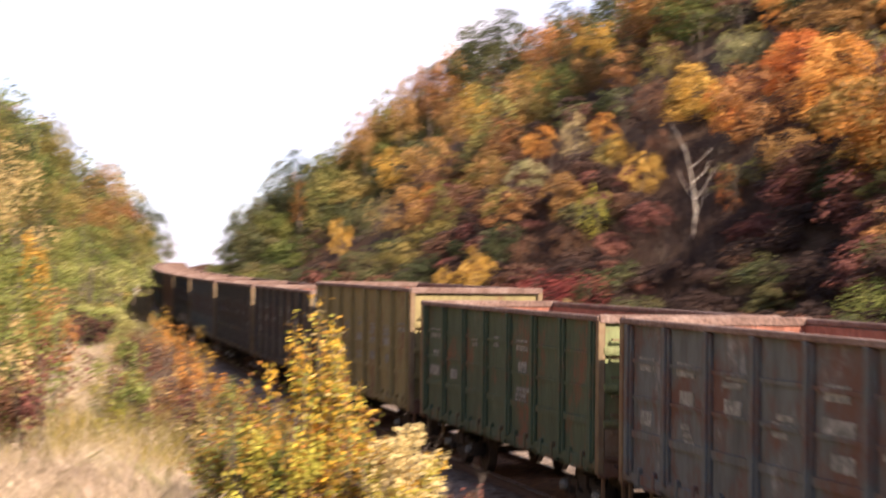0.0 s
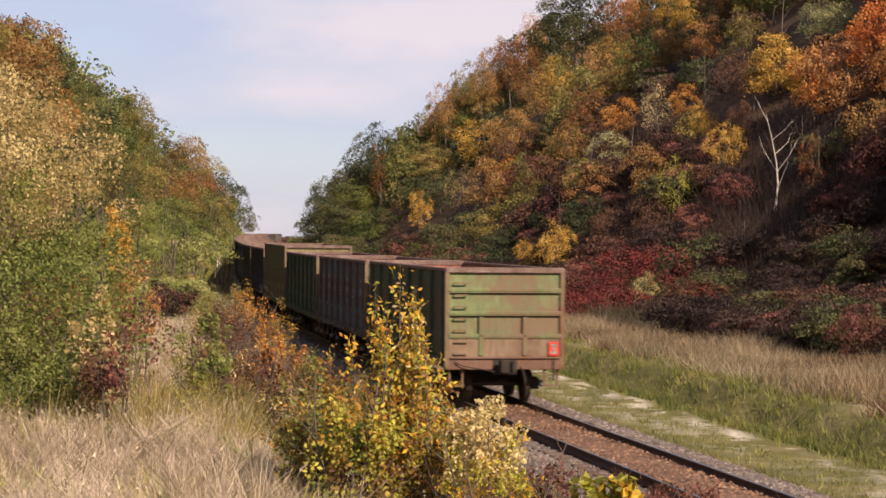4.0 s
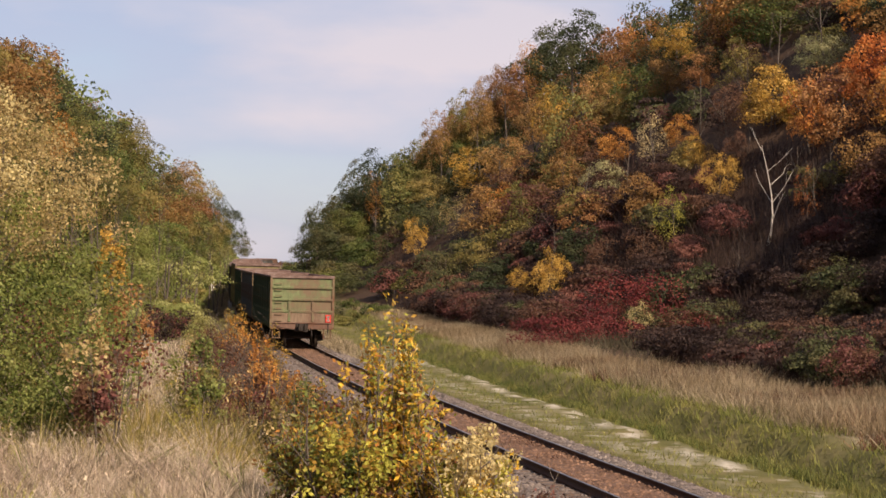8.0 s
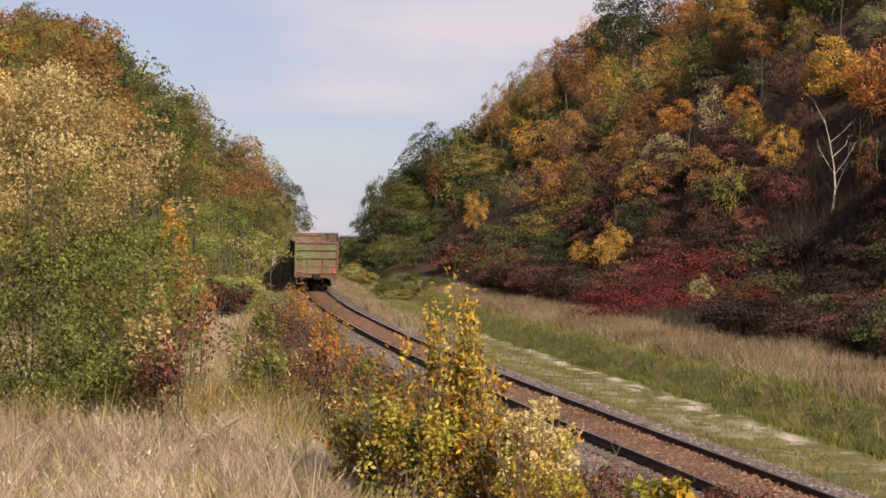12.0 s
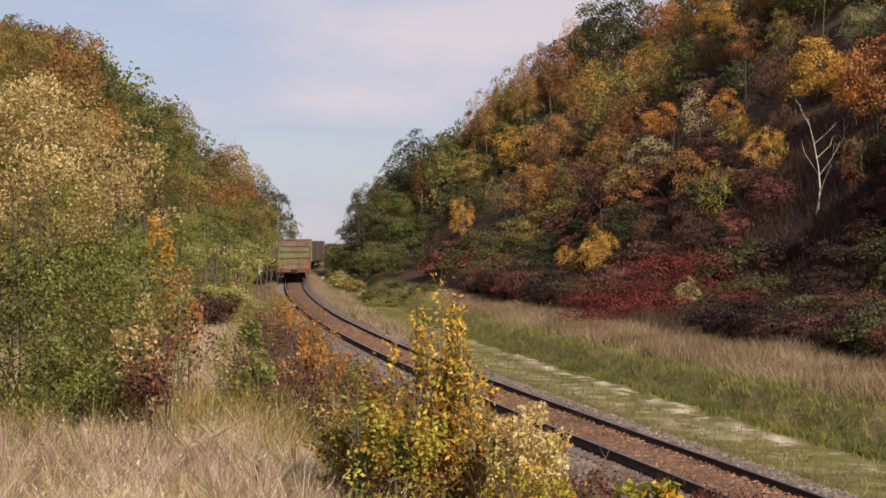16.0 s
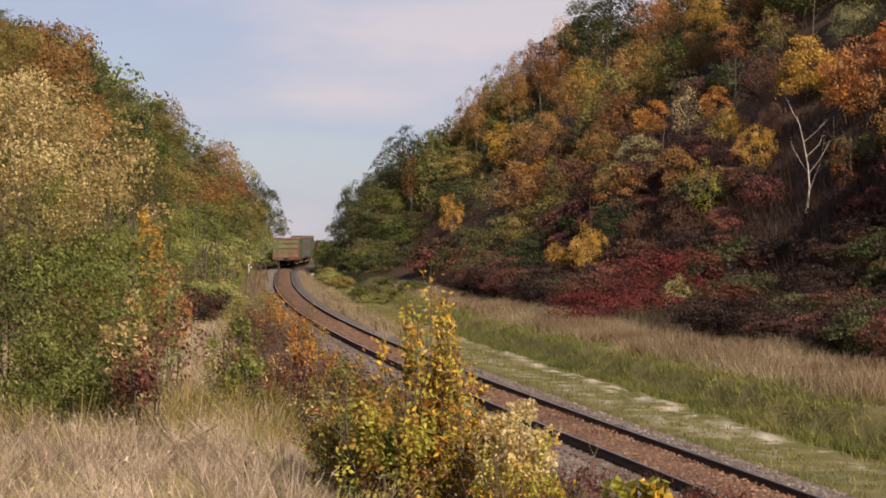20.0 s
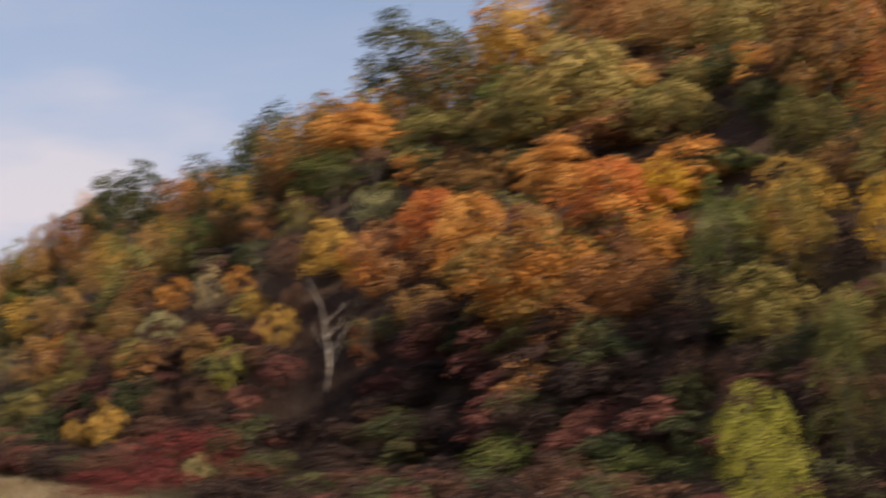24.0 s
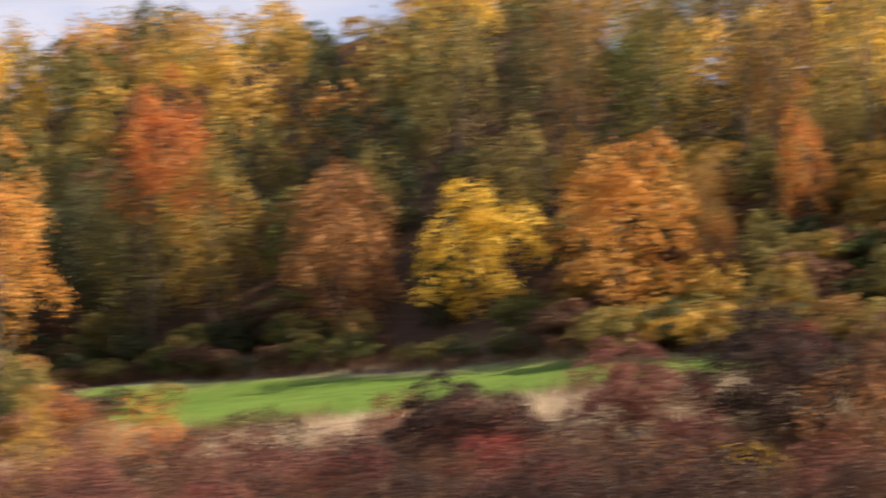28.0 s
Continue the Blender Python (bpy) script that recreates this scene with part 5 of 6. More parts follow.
    for i in range(420):
        ss, dd = r.uniform(-75, 190), r.uniform(116, 190)
        xx, yy, _ = on_track(ss, dd)
        if not 27 < math.degrees(math.atan2(xx, yy)) < 64:
            continue
        joined.setdefault(["olive", "gold", "bronze", "dark", "green"][i % 5] if dd > 134 else ["dark", "olive", "brown"][i % 3], []).append((float(xx), float(yy), r.uniform(2.8, 3.5), r.uniform(2.0, 2.8), 1))
    # first rows at the edge of the field, with a belt of shrubs before them
    for i in range(280):
        ss, dd = r.uniform(-85, 150), r.uniform(111, 128)
        xx, yy, _ = on_track(ss, dd)
        if not 34 < math.degrees(math.atan2(xx, yy)) < 66:
            continue
        p = pick(["dark", "olive", "dark", "brown", "olive", "green", "bronze"], float(wobble(xx, yy, 7)) + 0.5 * r.uniform(-1, 1))
        joined.setdefault(p, []).append((float(xx), float(yy), r.uniform(8, 13), r.uniform(2.6, 3.8)))
    for i in range(520):
        ss, dd = r.uniform(-85, 130), 101.2 + 10 * r.random() ** 1.5
        xx, yy, _ = on_track(ss, dd)
        if not 33 < math.degrees(math.atan2(xx, yy)) < 66:
            continue
        tall = r.uniform(1.0, 2.2) + 0.3 * (dd - 101)
        joined.setdefault(["dark", "olive", "dark", "brown", "green", "olive"][i % 6], []).append((float(xx), float(yy), tall, tall * r.uniform(0.55, 0.8)))
    for i in range(70):
        ss = r.uniform(225, 345)
        xx, yy, _ = on_track(ss, -r.uniform(4.0, 11.0))
        joined.setdefault("fresh" if i % 2 else "green", []).append((float(xx), float(yy), r.uniform(2.2, 4.0), r.uniform(1.6, 2.4)))
    for i in range(110):
        ss, out = r.uniform(225, 345), r.uniform(4.6, 12.0)
        xx, yy, _ = on_track(ss, -out)
        tall = 2.6 + (out - 4.4) * 1.5 * r.uniform(0.8, 1.1)
        joined.setdefault(["green", "dark", "fresh", "dark"][i % 4] if out > 6.5 else "fresh", []).append((float(xx), float(yy), tall, 1.5 + tall * 0.12))
    # bushes where the line turns out of the valley
    for i in range(46):
        ss = r.uniform(204, 262)
        xx, yy, _ = on_track(ss, 3.9 + 6 * r.random() ** 1.4)
        joined.setdefault("fresh" if i % 3 else "green", []).append((float(xx), float(yy), r.uniform(3.0, 4.2), r.uniform(1.2, 1.7)))
    # low growth beside the far rails
    for i in range(34):
        ss = r.uniform(120, 200)
        xx, yy, _ = on_track(ss, r.uniform(4.2, max(5.2, float(meadow_edge(ss)) - 1.5)))
        tall = r.uniform(0.5, 1.3)
        joined.setdefault(["green", "dark", "olive", "fresh"][i % 4], []).append((float(xx), float(yy), tall, tall * r.uniform(0.8, 1.3)))
    # far end of the valley
    for i in range(90):
        xx, yy = r.uniform(-150, 120), r.uniform(420, 560)
        joined.setdefault("brown", []).append((xx, yy, r.uniform(4, 6), r.uniform(3.5, 5)))
    return thinned(joined, single)


# the skyline of the woods: bearing in degrees, slope from the eye
CREST_AZ = [-11.1, -10.4, -9.8, -9.0, -8.0, -7.0, -6.4, -5.9, -5.5, -4.7, -4.2, -3.9, -3.5, -2.9, -2.4, -1.9, -1.0, -0.4, 0.2, 0.9, 1.4, 1.8, 2.4, 2.9, 13.9, 15.0, 15.8, 17.3, 19.1, 26.7, 29.0, 32.0, 34.5, 36.9, 39.6, 41.2, 42.1, 44.6, 46.6]
CREST_UP = [0.118, 0.098, 0.085, 0.085, 0.069, 0.054, 0.043, 0.032, 0.017, 0.015, 0.017, 0.028, 0.039, 0.050, 0.059, 0.066, 0.068, 0.076, 0.088, 0.097, 0.107, 0.113, 0.123, 0.131, 0.230, 0.235, 0.246, 0.248, 0.254, 0.289, 0.296, 0.306, 0.316, 0.319, 0.321, 0.321, 0.320, 0.321, 0.320]


def thinned(joined, single):
    """Leaves each crown room of its own, and the noted trees free to the eye."""
    rows = [(p, q, True) for q in single for p in [q[4]]] + [(p, q, False) for p, qs in joined.items() for q in qs]
    order = np.random.default_rng(5).permutation(len(rows))
    nt = np.array([q[:4] for q in NOTED])
    nz = height(nt[:, 0], nt[:, 1])
    naz, nr = np.arctan2(nt[:, 0], nt[:, 1]), np.hypot(nt[:, 0], nt[:, 1])
    xs, ys, ws = list(nt[:, 0]), list(nt[:, 1]), list(nt[:, 3] * 0.8)
    got, alone = {}, []
    for i in order:
        p, q, lone = rows[i]
        x, y, tall, w = q[:4]
        if tall > 3.6:
            if (np.hypot(np.array(xs) - x, np.array(ys) - y) < (0.64 if x > 60 else 0.56) * (np.array(ws) + w)).any():
                continue
        z, rr, az = float(height(x, y)[0]), math.hypot(x, y), math.atan2(x, y)
        if (z + tall * 0.96 - 3.777) / rr > np.interp(math.degrees(az), CREST_AZ, CREST_UP) + 0.004 and tall > 3.6 and -16 < math.degrees(az) < 47:
            continue
        before = (rr < nr) & (rr > nr - 22) & (np.abs(naz - az) < (nt[:, 3] + w) * 0.75 / nr)
        if (before & ((z + tall - 3.8) / rr > (nz + nt[:, 2] * 0.45 - 3.8) / nr)).any():
            continue
        if tall > 3.6:
            xs.append(x), ys.append(y), ws.append(w)
        if lone:
            alone.append(q)
        else:
            got.setdefault(p, []).append(q)
    return got, alone


JOINED, SINGLE = scatter_hills()
for x, y, tall, wide, p, kind, low, text, name in NOTED:
    tree(x, y, tall, wide, p, kind, text, name, low)


def scrub_before_field():
    """Shrubs in front of the field."""
    r = np.random.default_rng(77)
    for k in range(170):
        az, rr = math.radians(r.uniform(27, 62) if k < 110 else r.uniform(30, 43)), r.uniform(52, 84)
        x, y = rr * math.sin(az), rr * math.cos(az)
        if rr > 74 and r.random() < 0.6:
            continue
        p = pick(["twig", "crimson", "maroon", "twig", "maroon", "brown", "rust", "maroon"], r.uniform(-1, 1))
        tall = r.uniform(1.4, 3.0)
        tree(x, y, tall, tall * r.uniform(0.5, 0.75), p, "shrub", WORDS[p] + " shrub in front of the sown field", "shrub", 0.05)


scrub_before_field()
for _p, _pts in JOINED.items():
    woods("hillside_woods", _pts, _p, WORDS[_p] + " autumn trees covering the valley slopes")
for x, y, tall, wide, p in SINGLE:
    low = tall < 3.2
    tree(x, y, tall, wide, p, "shrub" if low else ("sparse" if p == "brown" and random.random() < 0.5 else random.choice(["broad", "broad", "tall"])),
         WORDS[p] + (" shrub on the dark lower slope" if low else " autumn tree on the steep slope"), "shrub" if low else "tree", 0.05 if low else 0.1)

def bare_tree(x, y, tall, material, label, seed, lean=0.12):
    r = np.random.default_rng(seed)
    t = tagged(new("dead_tree"), label, "tree")
    t.matrix_basis = pose(x, y, float(height(x, y)[0]) - 0.1)
    part("trunk", mesh_from("trunk", *limbs(r, tall, tall * 0.014, tall * 0.4, 6, lean, 0.3, 6, True), material), t)
    return t


bare_tree(17.3, 106.6, 5.4, PALE_BARK, "dead white leafless tree on the dark slope", 4)
for k, (x, y, tall) in enumerate([(19.6, 104.0, 3.4), (14.0, 131.0, 5.0), (16.0, 128.0, 5.5), (21.0, 126.0, 5.5), (9.0, 135.0, 5.0), (18.6, 122.0, 5.0), (23.6, 124.0, 5.5), (12.2, 127.0, 4.6), (7.0, 124.0, 4.2), (19.0, 108.5, 3.6), (15.2, 104.0, 2.4), (20.6, 106.0, 3.0), (25.5, 97.0, 7.0)]):
    bare_tree(x, y, tall, BARK, "thin bare grey tree among autumn foliage", 40 + k)


# ---- brush and grass ----
def blades(r, x, y, tall, width, bend=0.35, base=None):
    """Grass blades as slim triangles."""
    n = len(x)
    z = height(x, y) if base is None else base
    a = r.random(n) * 6.283
    h = tall * (0.55 + 0.7 * r.random(n))
    w = width * (0.7 + 0.6 * r.random(n))
    p = np.stack([x, y, z - 0.03], 1)
    side = np.stack([np.cos(a), np.sin(a), np.zeros(n)], 1) * w[:, None]
    tip = p + np.stack([r.normal(size=n) * bend * h, r.normal(size=n) * bend * h, h], 1)
    return np.stack([p - side, p + side, tip], 1).astype(np.float32)


def grass(name, q, palette, label, category="grass"):
    me = quad_mesh(name, q, GRASS[palette])
    a = me.attributes.new("tint", "FLOAT", "POINT")
    c = q[:, 0]
    v = 0.5 + 0.5 * wobble(c[:, 0], c[:, 1], 1.7)
    a.data.foreach_set("value", np.repeat(v, 3).astype(np.float32))
    return tagged(new(name, me), label, category, kind="stuff")


def spread(r, n, s0, s1, d0, d1):
    s, d = r.uniform(s0, s1, n), r.uniform(d0, d1, n)
    x, y, _ = on_track(s, d)
    return x, y, s, d


def tufts(r, x, y, each, tall, width, open_=0.7, lean=0.5):
    """Tufts of grass: blades spring from a middle outwards, and the whole tuft leans one way."""
    n = len(x)
    k = np.repeat(np.arange(n), each)
    a, m = r.random(n * each) * 6.283, r.random(n * each)
    out = np.stack([np.cos(a), np.sin(a)], 1)
    size = (0.55 + 0.8 * r.random(n))[k]
    low = np.stack([x, y], 1)[k] + out * (0.1 * m * size)[:, None]
    way = (r.normal(size=(n, 2)) * lean)[k]
    h = tall * size * (0.5 + 0.7 * r.random(n * each))
    p0 = np.column_stack([low, height(x, y)[k] - 0.03])
    tip = p0 + np.column_stack([(out * (open_ * m)[:, None] + way + r.normal(size=(n * each, 2)) * 0.18) * h[:, None], h * (1 - 0.35 * m)])
    side = np.column_stack([-out[:, 1], out[:, 0], np.zeros(n * each)]) * (width * (0.6 + 0.8 * r.random(n * each)))[:, None]
    return np.stack([p0 - side, p0 + side, tip], 1).astype(np.float32)


def plumes(r, q, share, size):
    """Feathery heads on the tips of some blades."""
    q = q[r.random(len(q)) < share]
    way = q[:, 2] - (q[:, 0] + q[:, 1]) / 2
    way /= np.linalg.norm(way, axis=1)[:, None]
    out = []
    for k in range(5):
        c = q[:, 2] - way * size * 0.7 * k
        side = r.normal(size=(len(q), 3)) * size * 0.28
        out.append(np.stack([c - way * size * 0.5, c + side, c + way * size], 1))
    return np.concatenate(out).astype(np.float32)


def plant_grass():
    r = np.random.default_rng(55)

    def bank(n, size, over, shift=0.0):
        x, y, s, d = spread(r, n, -16, 36, -17, -4.0)
        k = (np.hypot(x, y) > 9) & (np.degrees(np.arctan2(x, y)) > -17) & (wobble(x + shift, y, size) + 0.5 * wobble(x, y + shift, 0.7) > over) & (np.abs(d + 8.0 - 0.02 * s) > 0.45)
        return x[k], y[k]
    # dry grass on the near bank
    x, y = bank(5200, 2.0, -0.8)
    grass("dry_grass", tufts(r, x, y, 34, 0.5, 0.006, 0.7, 0.6), "straw", "pale dry grass in tufts on the bank")
    x, y = bank(2600, 1.5, -0.1, 40)
    q = tufts(r, x, y, 16, 0.66, 0.005, 0.6, 0.55)
    grass("dry_grass", q, "bleached", "bleached pinkish grass on the bank")
    grass("grass_heads", plumes(r, q, 0.3, 0.03), "straw", "feathery pale heads of the dry grass", "grass")
    x, y = bank(2200, 1.0, 0.0, 90)
    grass("dry_grass", tufts(r, x, y, 20, 0.5, 0.008, 0.8, 0.6), "hay", "brownish dry grass on the bank")
    x, y = bank(2600, 1.1, 0.12, 140)
    grass("green_grass", tufts(r, x, y, 22, 0.36, 0.008, 0.9), "lime", "tufts of green grass among the dry stalks")
    x, y = bank(1100, 0.9, 0.3, 200)
    grass("green_weeds", tufts(r, x, y, 18, 0.5, 0.014, 0.8), "fresh", "green leafy weeds among the dry grass", "weeds")
    x, y, s, d = spread(r, 260, 4, 16, -13, -7.5)
    grass("green_weeds", tufts(r, x, y, 30, 0.75, 0.016, 0.8), "olive", "coarse olive weeds at the edge of the bush", "weeds")
    # white seed heads of umbels
    x, y = bank(160, 0.8, 0.1, 260)
    q = leaf_cloud(r, 36, 0.14, 8, 0.5, 0.2, sides=3)
    z = height(x, y) + 0.45 + 0.35 * r.random(len(x))
    heads = np.concatenate([q * [0.055, 0.055, 0.025] + [xx, yy, zz] for xx, yy, zz in zip(x, y, z)])
    grass("seed_heads", heads.astype(np.float32), "white", "whitish flat seed heads above the dry grass", "weeds")
    grass("seed_stalks", tufts(r, x, y, 3, 0.8, 0.006, 0.1, 0.05), "hay", "thin stalks of the seed heads", "weeds")
    x, y, s, d = spread(r, 9000, 4, 62, -5.4, -3.0)
    grass("tall_weeds", blades(r, x, y, 1.0, 0.012, 0.3), "brown", "tall brown weeds along the railway", "weeds")
    x, y, s, d = spread(r, 5000, 6, 30, -8.5, -4.5)
    k = wobble(x, y + 70, 1.8) > 0.1
    grass("tall_weeds", blades(r, x[k], y[k], 0.8, 0.01, 0.35), "olive", "olive weeds in front of the hedge", "weeds")
    x, y, s, d = spread(r, 22000, 34, 110, -8.5, -4.5)
    grass("dry_grass", blades(r, x, y, 0.45, 0.02, 0.3), "straw", "dry grass along the footpath")
    # meadow at the foot of the hill
    n = 90000
    s = 12 + 150 * r.random(n) ** 1.3
    d = 8.0 + r.random(n) * (meadow_edge(s) - 8.0 + 0.5 * wobble(s, s, 3))
    k = (d > 8.6 + 0.8 * wobble(s, d, 4)) & (r.random(n) < 0.75 + 0.4 * wobble(s, d, 3))
    x, y, _ = on_track(s[k], d[k])
    grass("meadow_grass", blades(r, x, y, 0.5 + 0.22 * wobble(x, y, 3.0), 0.015, 0.5), "hay", "tall dry meadow grass below the wooded hill")
    n = 60000
    s = 12 + 120 * r.random(n) ** 1.3
    d = 8.2 + r.random(n) * (meadow_edge(s) - 8.0)
    k = wobble(s, d, 2.6) + 0.4 * wobble(s, d, 0.9) > 0.15
    x, y, _ = on_track(s[k], d[k])
    grass("meadow_grass", blades(r, x, y, 0.65, 0.011, 0.6), "meadow", "pale tall grass standing in the meadow")
    k = wobble(s, d + 90, 3.2) > 0.45
    x, y, _ = on_track(s[k], d[k])
    grass("meadow_weeds", blades(r, x, y, 0.5, 0.016, 0.6), "brown", "brown dead weeds in the meadow", "weeds")
    n = 26000
    s = 6 + 130 * r.random(n) ** 1.3
    d = r.uniform(6.7, 9.2, n)
    k = r.random(n) < 0.55 + 0.6 * wobble(s, d, 2.5)
    x, y, _ = on_track(s[k], d[k])
    grass("ditch_grass", blades(r, x, y, 0.3, 0.014, 0.55), "grass", "fresh green grass along the edge of the ditch")
    # narrow row of dark green blades paints the shadow line under the ditch edge
    n = 16000
    s = 8 + 90 * r.random(n) ** 1.3
    d = 6.75 + 0.16 * r.normal(size=n) + 0.12 * wobble(s, s, 4)
    k = r.random(n) < 0.75 + 0.5 * wobble(s, d, 2)
    x, y, _ = on_track(s[k], d[k])
    grass("ditch_grass", blades(r, x, y, 0.3, 0.014, 0.4), "green", "dark green grass overhanging the ditch")
    n = 60000
    s = 2 + 160 * r.random(n) ** 1.4
    d = 2.7 + r.random(n) * 7.0
    k = (np.abs(d - np.interp(s, [15, 55], [5.4, 6.0])) > 0.3 + 0.4 * r.random(n)) | (r.random(n) < 0.2)
    k &= (r.random(n) < 0.45 + 0.55 * smooth(6.0, 6.8, d)) & (d < 7.2)
    x, y, _ = on_track(s[k], d[k])
    grass("short_grass", blades(r, x, y, 0.16, 0.016, 0.5), "grass", "short green grass beside the sandy track")
    x, y, s, d = spread(r, 16000, 60, 220, -7.5, -2.8)
    grass("short_grass", blades(r, x, y, 0.35, 0.03, 0.4), "grass", "green grass on the embankment")
    n = 30000
    s = 62 + 140 * r.random(n)
    d = 1.75 + 2.6 * r.random(n) ** 1.2
    k = r.random(n) < smooth(60, 95, s) * (0.6 + 0.5 * wobble(s, d, 3))
    x, y, _ = on_track(s[k], d[k])
    grass("dry_grass", blades(r, x, y, 0.4, 0.02, 0.5, rise(s[k]) - np.interp(d[k], [1.7, 2.0, 3.0], [0.22, 0.22, 0.62])), "meadow", "dry grass growing up to the ballast")
    d = -d
    x, y, _ = on_track(s[k], d[k])
    grass("dry_grass", blades(r, x, y, 0.4, 0.02, 0.5, rise(s[k]) - np.interp(-d[k], [1.7, 2.0, 3.0], [0.22, 0.22, 0.62])), "hay", "dull grass growing up to the ballast")
    # bare brush on the lower slope, the slope's shade put into its colours
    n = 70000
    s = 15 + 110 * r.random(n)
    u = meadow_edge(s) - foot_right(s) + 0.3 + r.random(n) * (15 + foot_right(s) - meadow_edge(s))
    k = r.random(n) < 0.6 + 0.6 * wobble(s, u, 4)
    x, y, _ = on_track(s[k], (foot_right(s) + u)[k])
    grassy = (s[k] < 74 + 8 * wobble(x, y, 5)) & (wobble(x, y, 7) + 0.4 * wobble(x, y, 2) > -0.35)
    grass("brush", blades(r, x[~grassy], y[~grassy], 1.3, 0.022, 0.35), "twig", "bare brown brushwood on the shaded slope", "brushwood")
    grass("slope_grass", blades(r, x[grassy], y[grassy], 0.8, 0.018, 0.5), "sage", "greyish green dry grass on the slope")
    # dry strip and brush before the field
    az, rr = np.radians(r.uniform(26, 62, 50000)), r.uniform(58, 112, 50000)
    x, y = rr * np.sin(az), rr * np.cos(az)
    s, d = beside(x, y)
    k = (d < 74) & (np.degrees(az) > 33)
    dry = wobble(x, y, 6) > -0.1
    grass("dry_grass", blades(r, x[k & dry], y[k & dry], 0.8, 0.03, 0.3), "straw", "pale dry grass in front of the sown field")
    grass("brush", blades(r, x[k & ~dry], y[k & ~dry], 1.3, 0.03, 0.35), "brown", "brown brushwood in front of the sown field", "brushwood")
    az, rr = np.radians(r.uniform(33, 62, 30000)), r.uniform(110, 175, 30000)
    x, y = rr * np.sin(az), rr * np.cos(az)
    s, d = beside(x, y)
    k = (d > 99.5) & (d < 104)
    grass("brush", blades(r, x[k], y[k], 1.2, 0.05, 0.35), "brown", "brown weeds along the edge of the forest", "weeds")


plant_grass()


# ---- bushes near the camera ----
def near_bush(name, x, y, stems, crowns, label, seed, stem_h=2.0, spread_=0.5):
    """A bush of several stems with leaf masses: crowns are (part label, palette, centre, radii, leaves, leaf length, slim)."""
    r = np.random.default_rng(seed)
    t = tagged(new(name), label, "bush")
    z = float(height(x, y)[0])
    t.matrix_basis = pose(x, y, z - 0.05)
    for i in range(stems):
        a = i * 6.283 / stems + r.random()
        v, f = limbs(r, stem_h * (0.7 + 0.4 * r.random()), 0.022, stem_h * 0.35, 5, spread_, 0.3, 5, True)
        st = part("stem", mesh_from("stem", v, f, BARK), t)
        st.matrix_local = pose(0.12 * math.cos(a), 0.12 * math.sin(a), 0)
    for lab, pal, c, rad, n, ln, slim in crowns:
        q = leaf_cloud(r, n, 1.0, max(14, n // (120 if n > 3000 else 70)), 0.15 if n > 3000 else 0.26, 0.55 if n > 3000 else 0.35)
        cen = q.mean(1, keepdims=True)
        q = (q - cen) * (ln / 2) * np.array([1, slim / 0.55, 1]) + cen * np.array(rad)
        part("foliage", quad_mesh("foliage", q + np.array(c), NEAR[pal]), t, lab)
    return t


# big bush beside the path
near_bush("big_bush", -7.1, 30.0, 9, [
    ("fresh green lower leaves", "fresh", (0, 0, 1.6), (2.9, 2.2, 1.9), 26000, 0.062, 0.34),
    ("dark green leaves", "green", (0, 0, 1.6), (2.75, 2.1, 1.9), 14000, 0.062, 0.34),
    ("yellow-green leaves", "grass", (0, 0, 2.5), (2.75, 2.0, 2.2), 14000, 0.062, 0.34),
    ("tan drying upper leaves", "tan", (-0.1, 0, 3.9), (2.4, 1.9, 1.75), 18000, 0.056, 0.34),
    ("pale leaves at the top", "pale", (-0.1, 0, 4.2), (2.25, 1.8, 1.55), 9000, 0.056, 0.34),
    ("golden leaves at the edge", "gold", (2.05, 0.2, 3.0), (0.3, 0.5, 0.6), 700, 0.06, 0.34)], "large leafy bush turning from green to pale tan", 1, 3.9, 0.4)
near_bush("big_bush", -10.6, 36.0, 6, [
    ("tan lower leaves", "tan", (0, 0, 3.6), (2.2, 2.0, 2.4), 9000, 0.075, 0.35),
    ("tan upper leaves", "pale", (0, 0, 5.2), (1.9, 1.8, 1.6), 5000, 0.075, 0.35),
    ("golden leaves at the top", "gold", (0.3, 0, 5.7), (1.7, 1.6, 1.3), 6000, 0.075, 0.35),
    ("orange leaves at the top", "orange", (-0.3, 0, 5.9), (1.7, 1.6, 1.2), 7000, 0.075, 0.35)], "tall leafy bush with tan and orange upper leaves", 2, 5.0, 0.4)
near_bush("maroon_shrub", -4.75, 28.6, 4, [("maroon leaves", "maroon", (0, 0, 0.9), (0.4, 0.4, 0.9), 420, 0.08, 0.4), ("brown leaves", "brown", (-0.2, 0, 1.2), (0.5, 0.45, 1.0), 1100, 0.07, 0.4), ("tan leaves", "tan", (-0.3, 0, 1.6), (0.5, 0.45, 0.8), 500, 0.08, 0.4)], "maroon and brown shrub at the edge of the big bush", 3, 1.8, 0.3)
near_bush("maroon_shrub", -5.6, 36.0, 4, [("maroon leaves", "maroon", (0, 0, 1.2), (0.6, 0.6, 1.2), 500, 0.09, 0.4), ("rusty leaves", "rust", (-0.2, 0, 1.9), (0.7, 0.6, 1.0), 900, 0.09, 0.4)], "maroon and rusty shrub beside the path", 5, 2.2, 0.3)
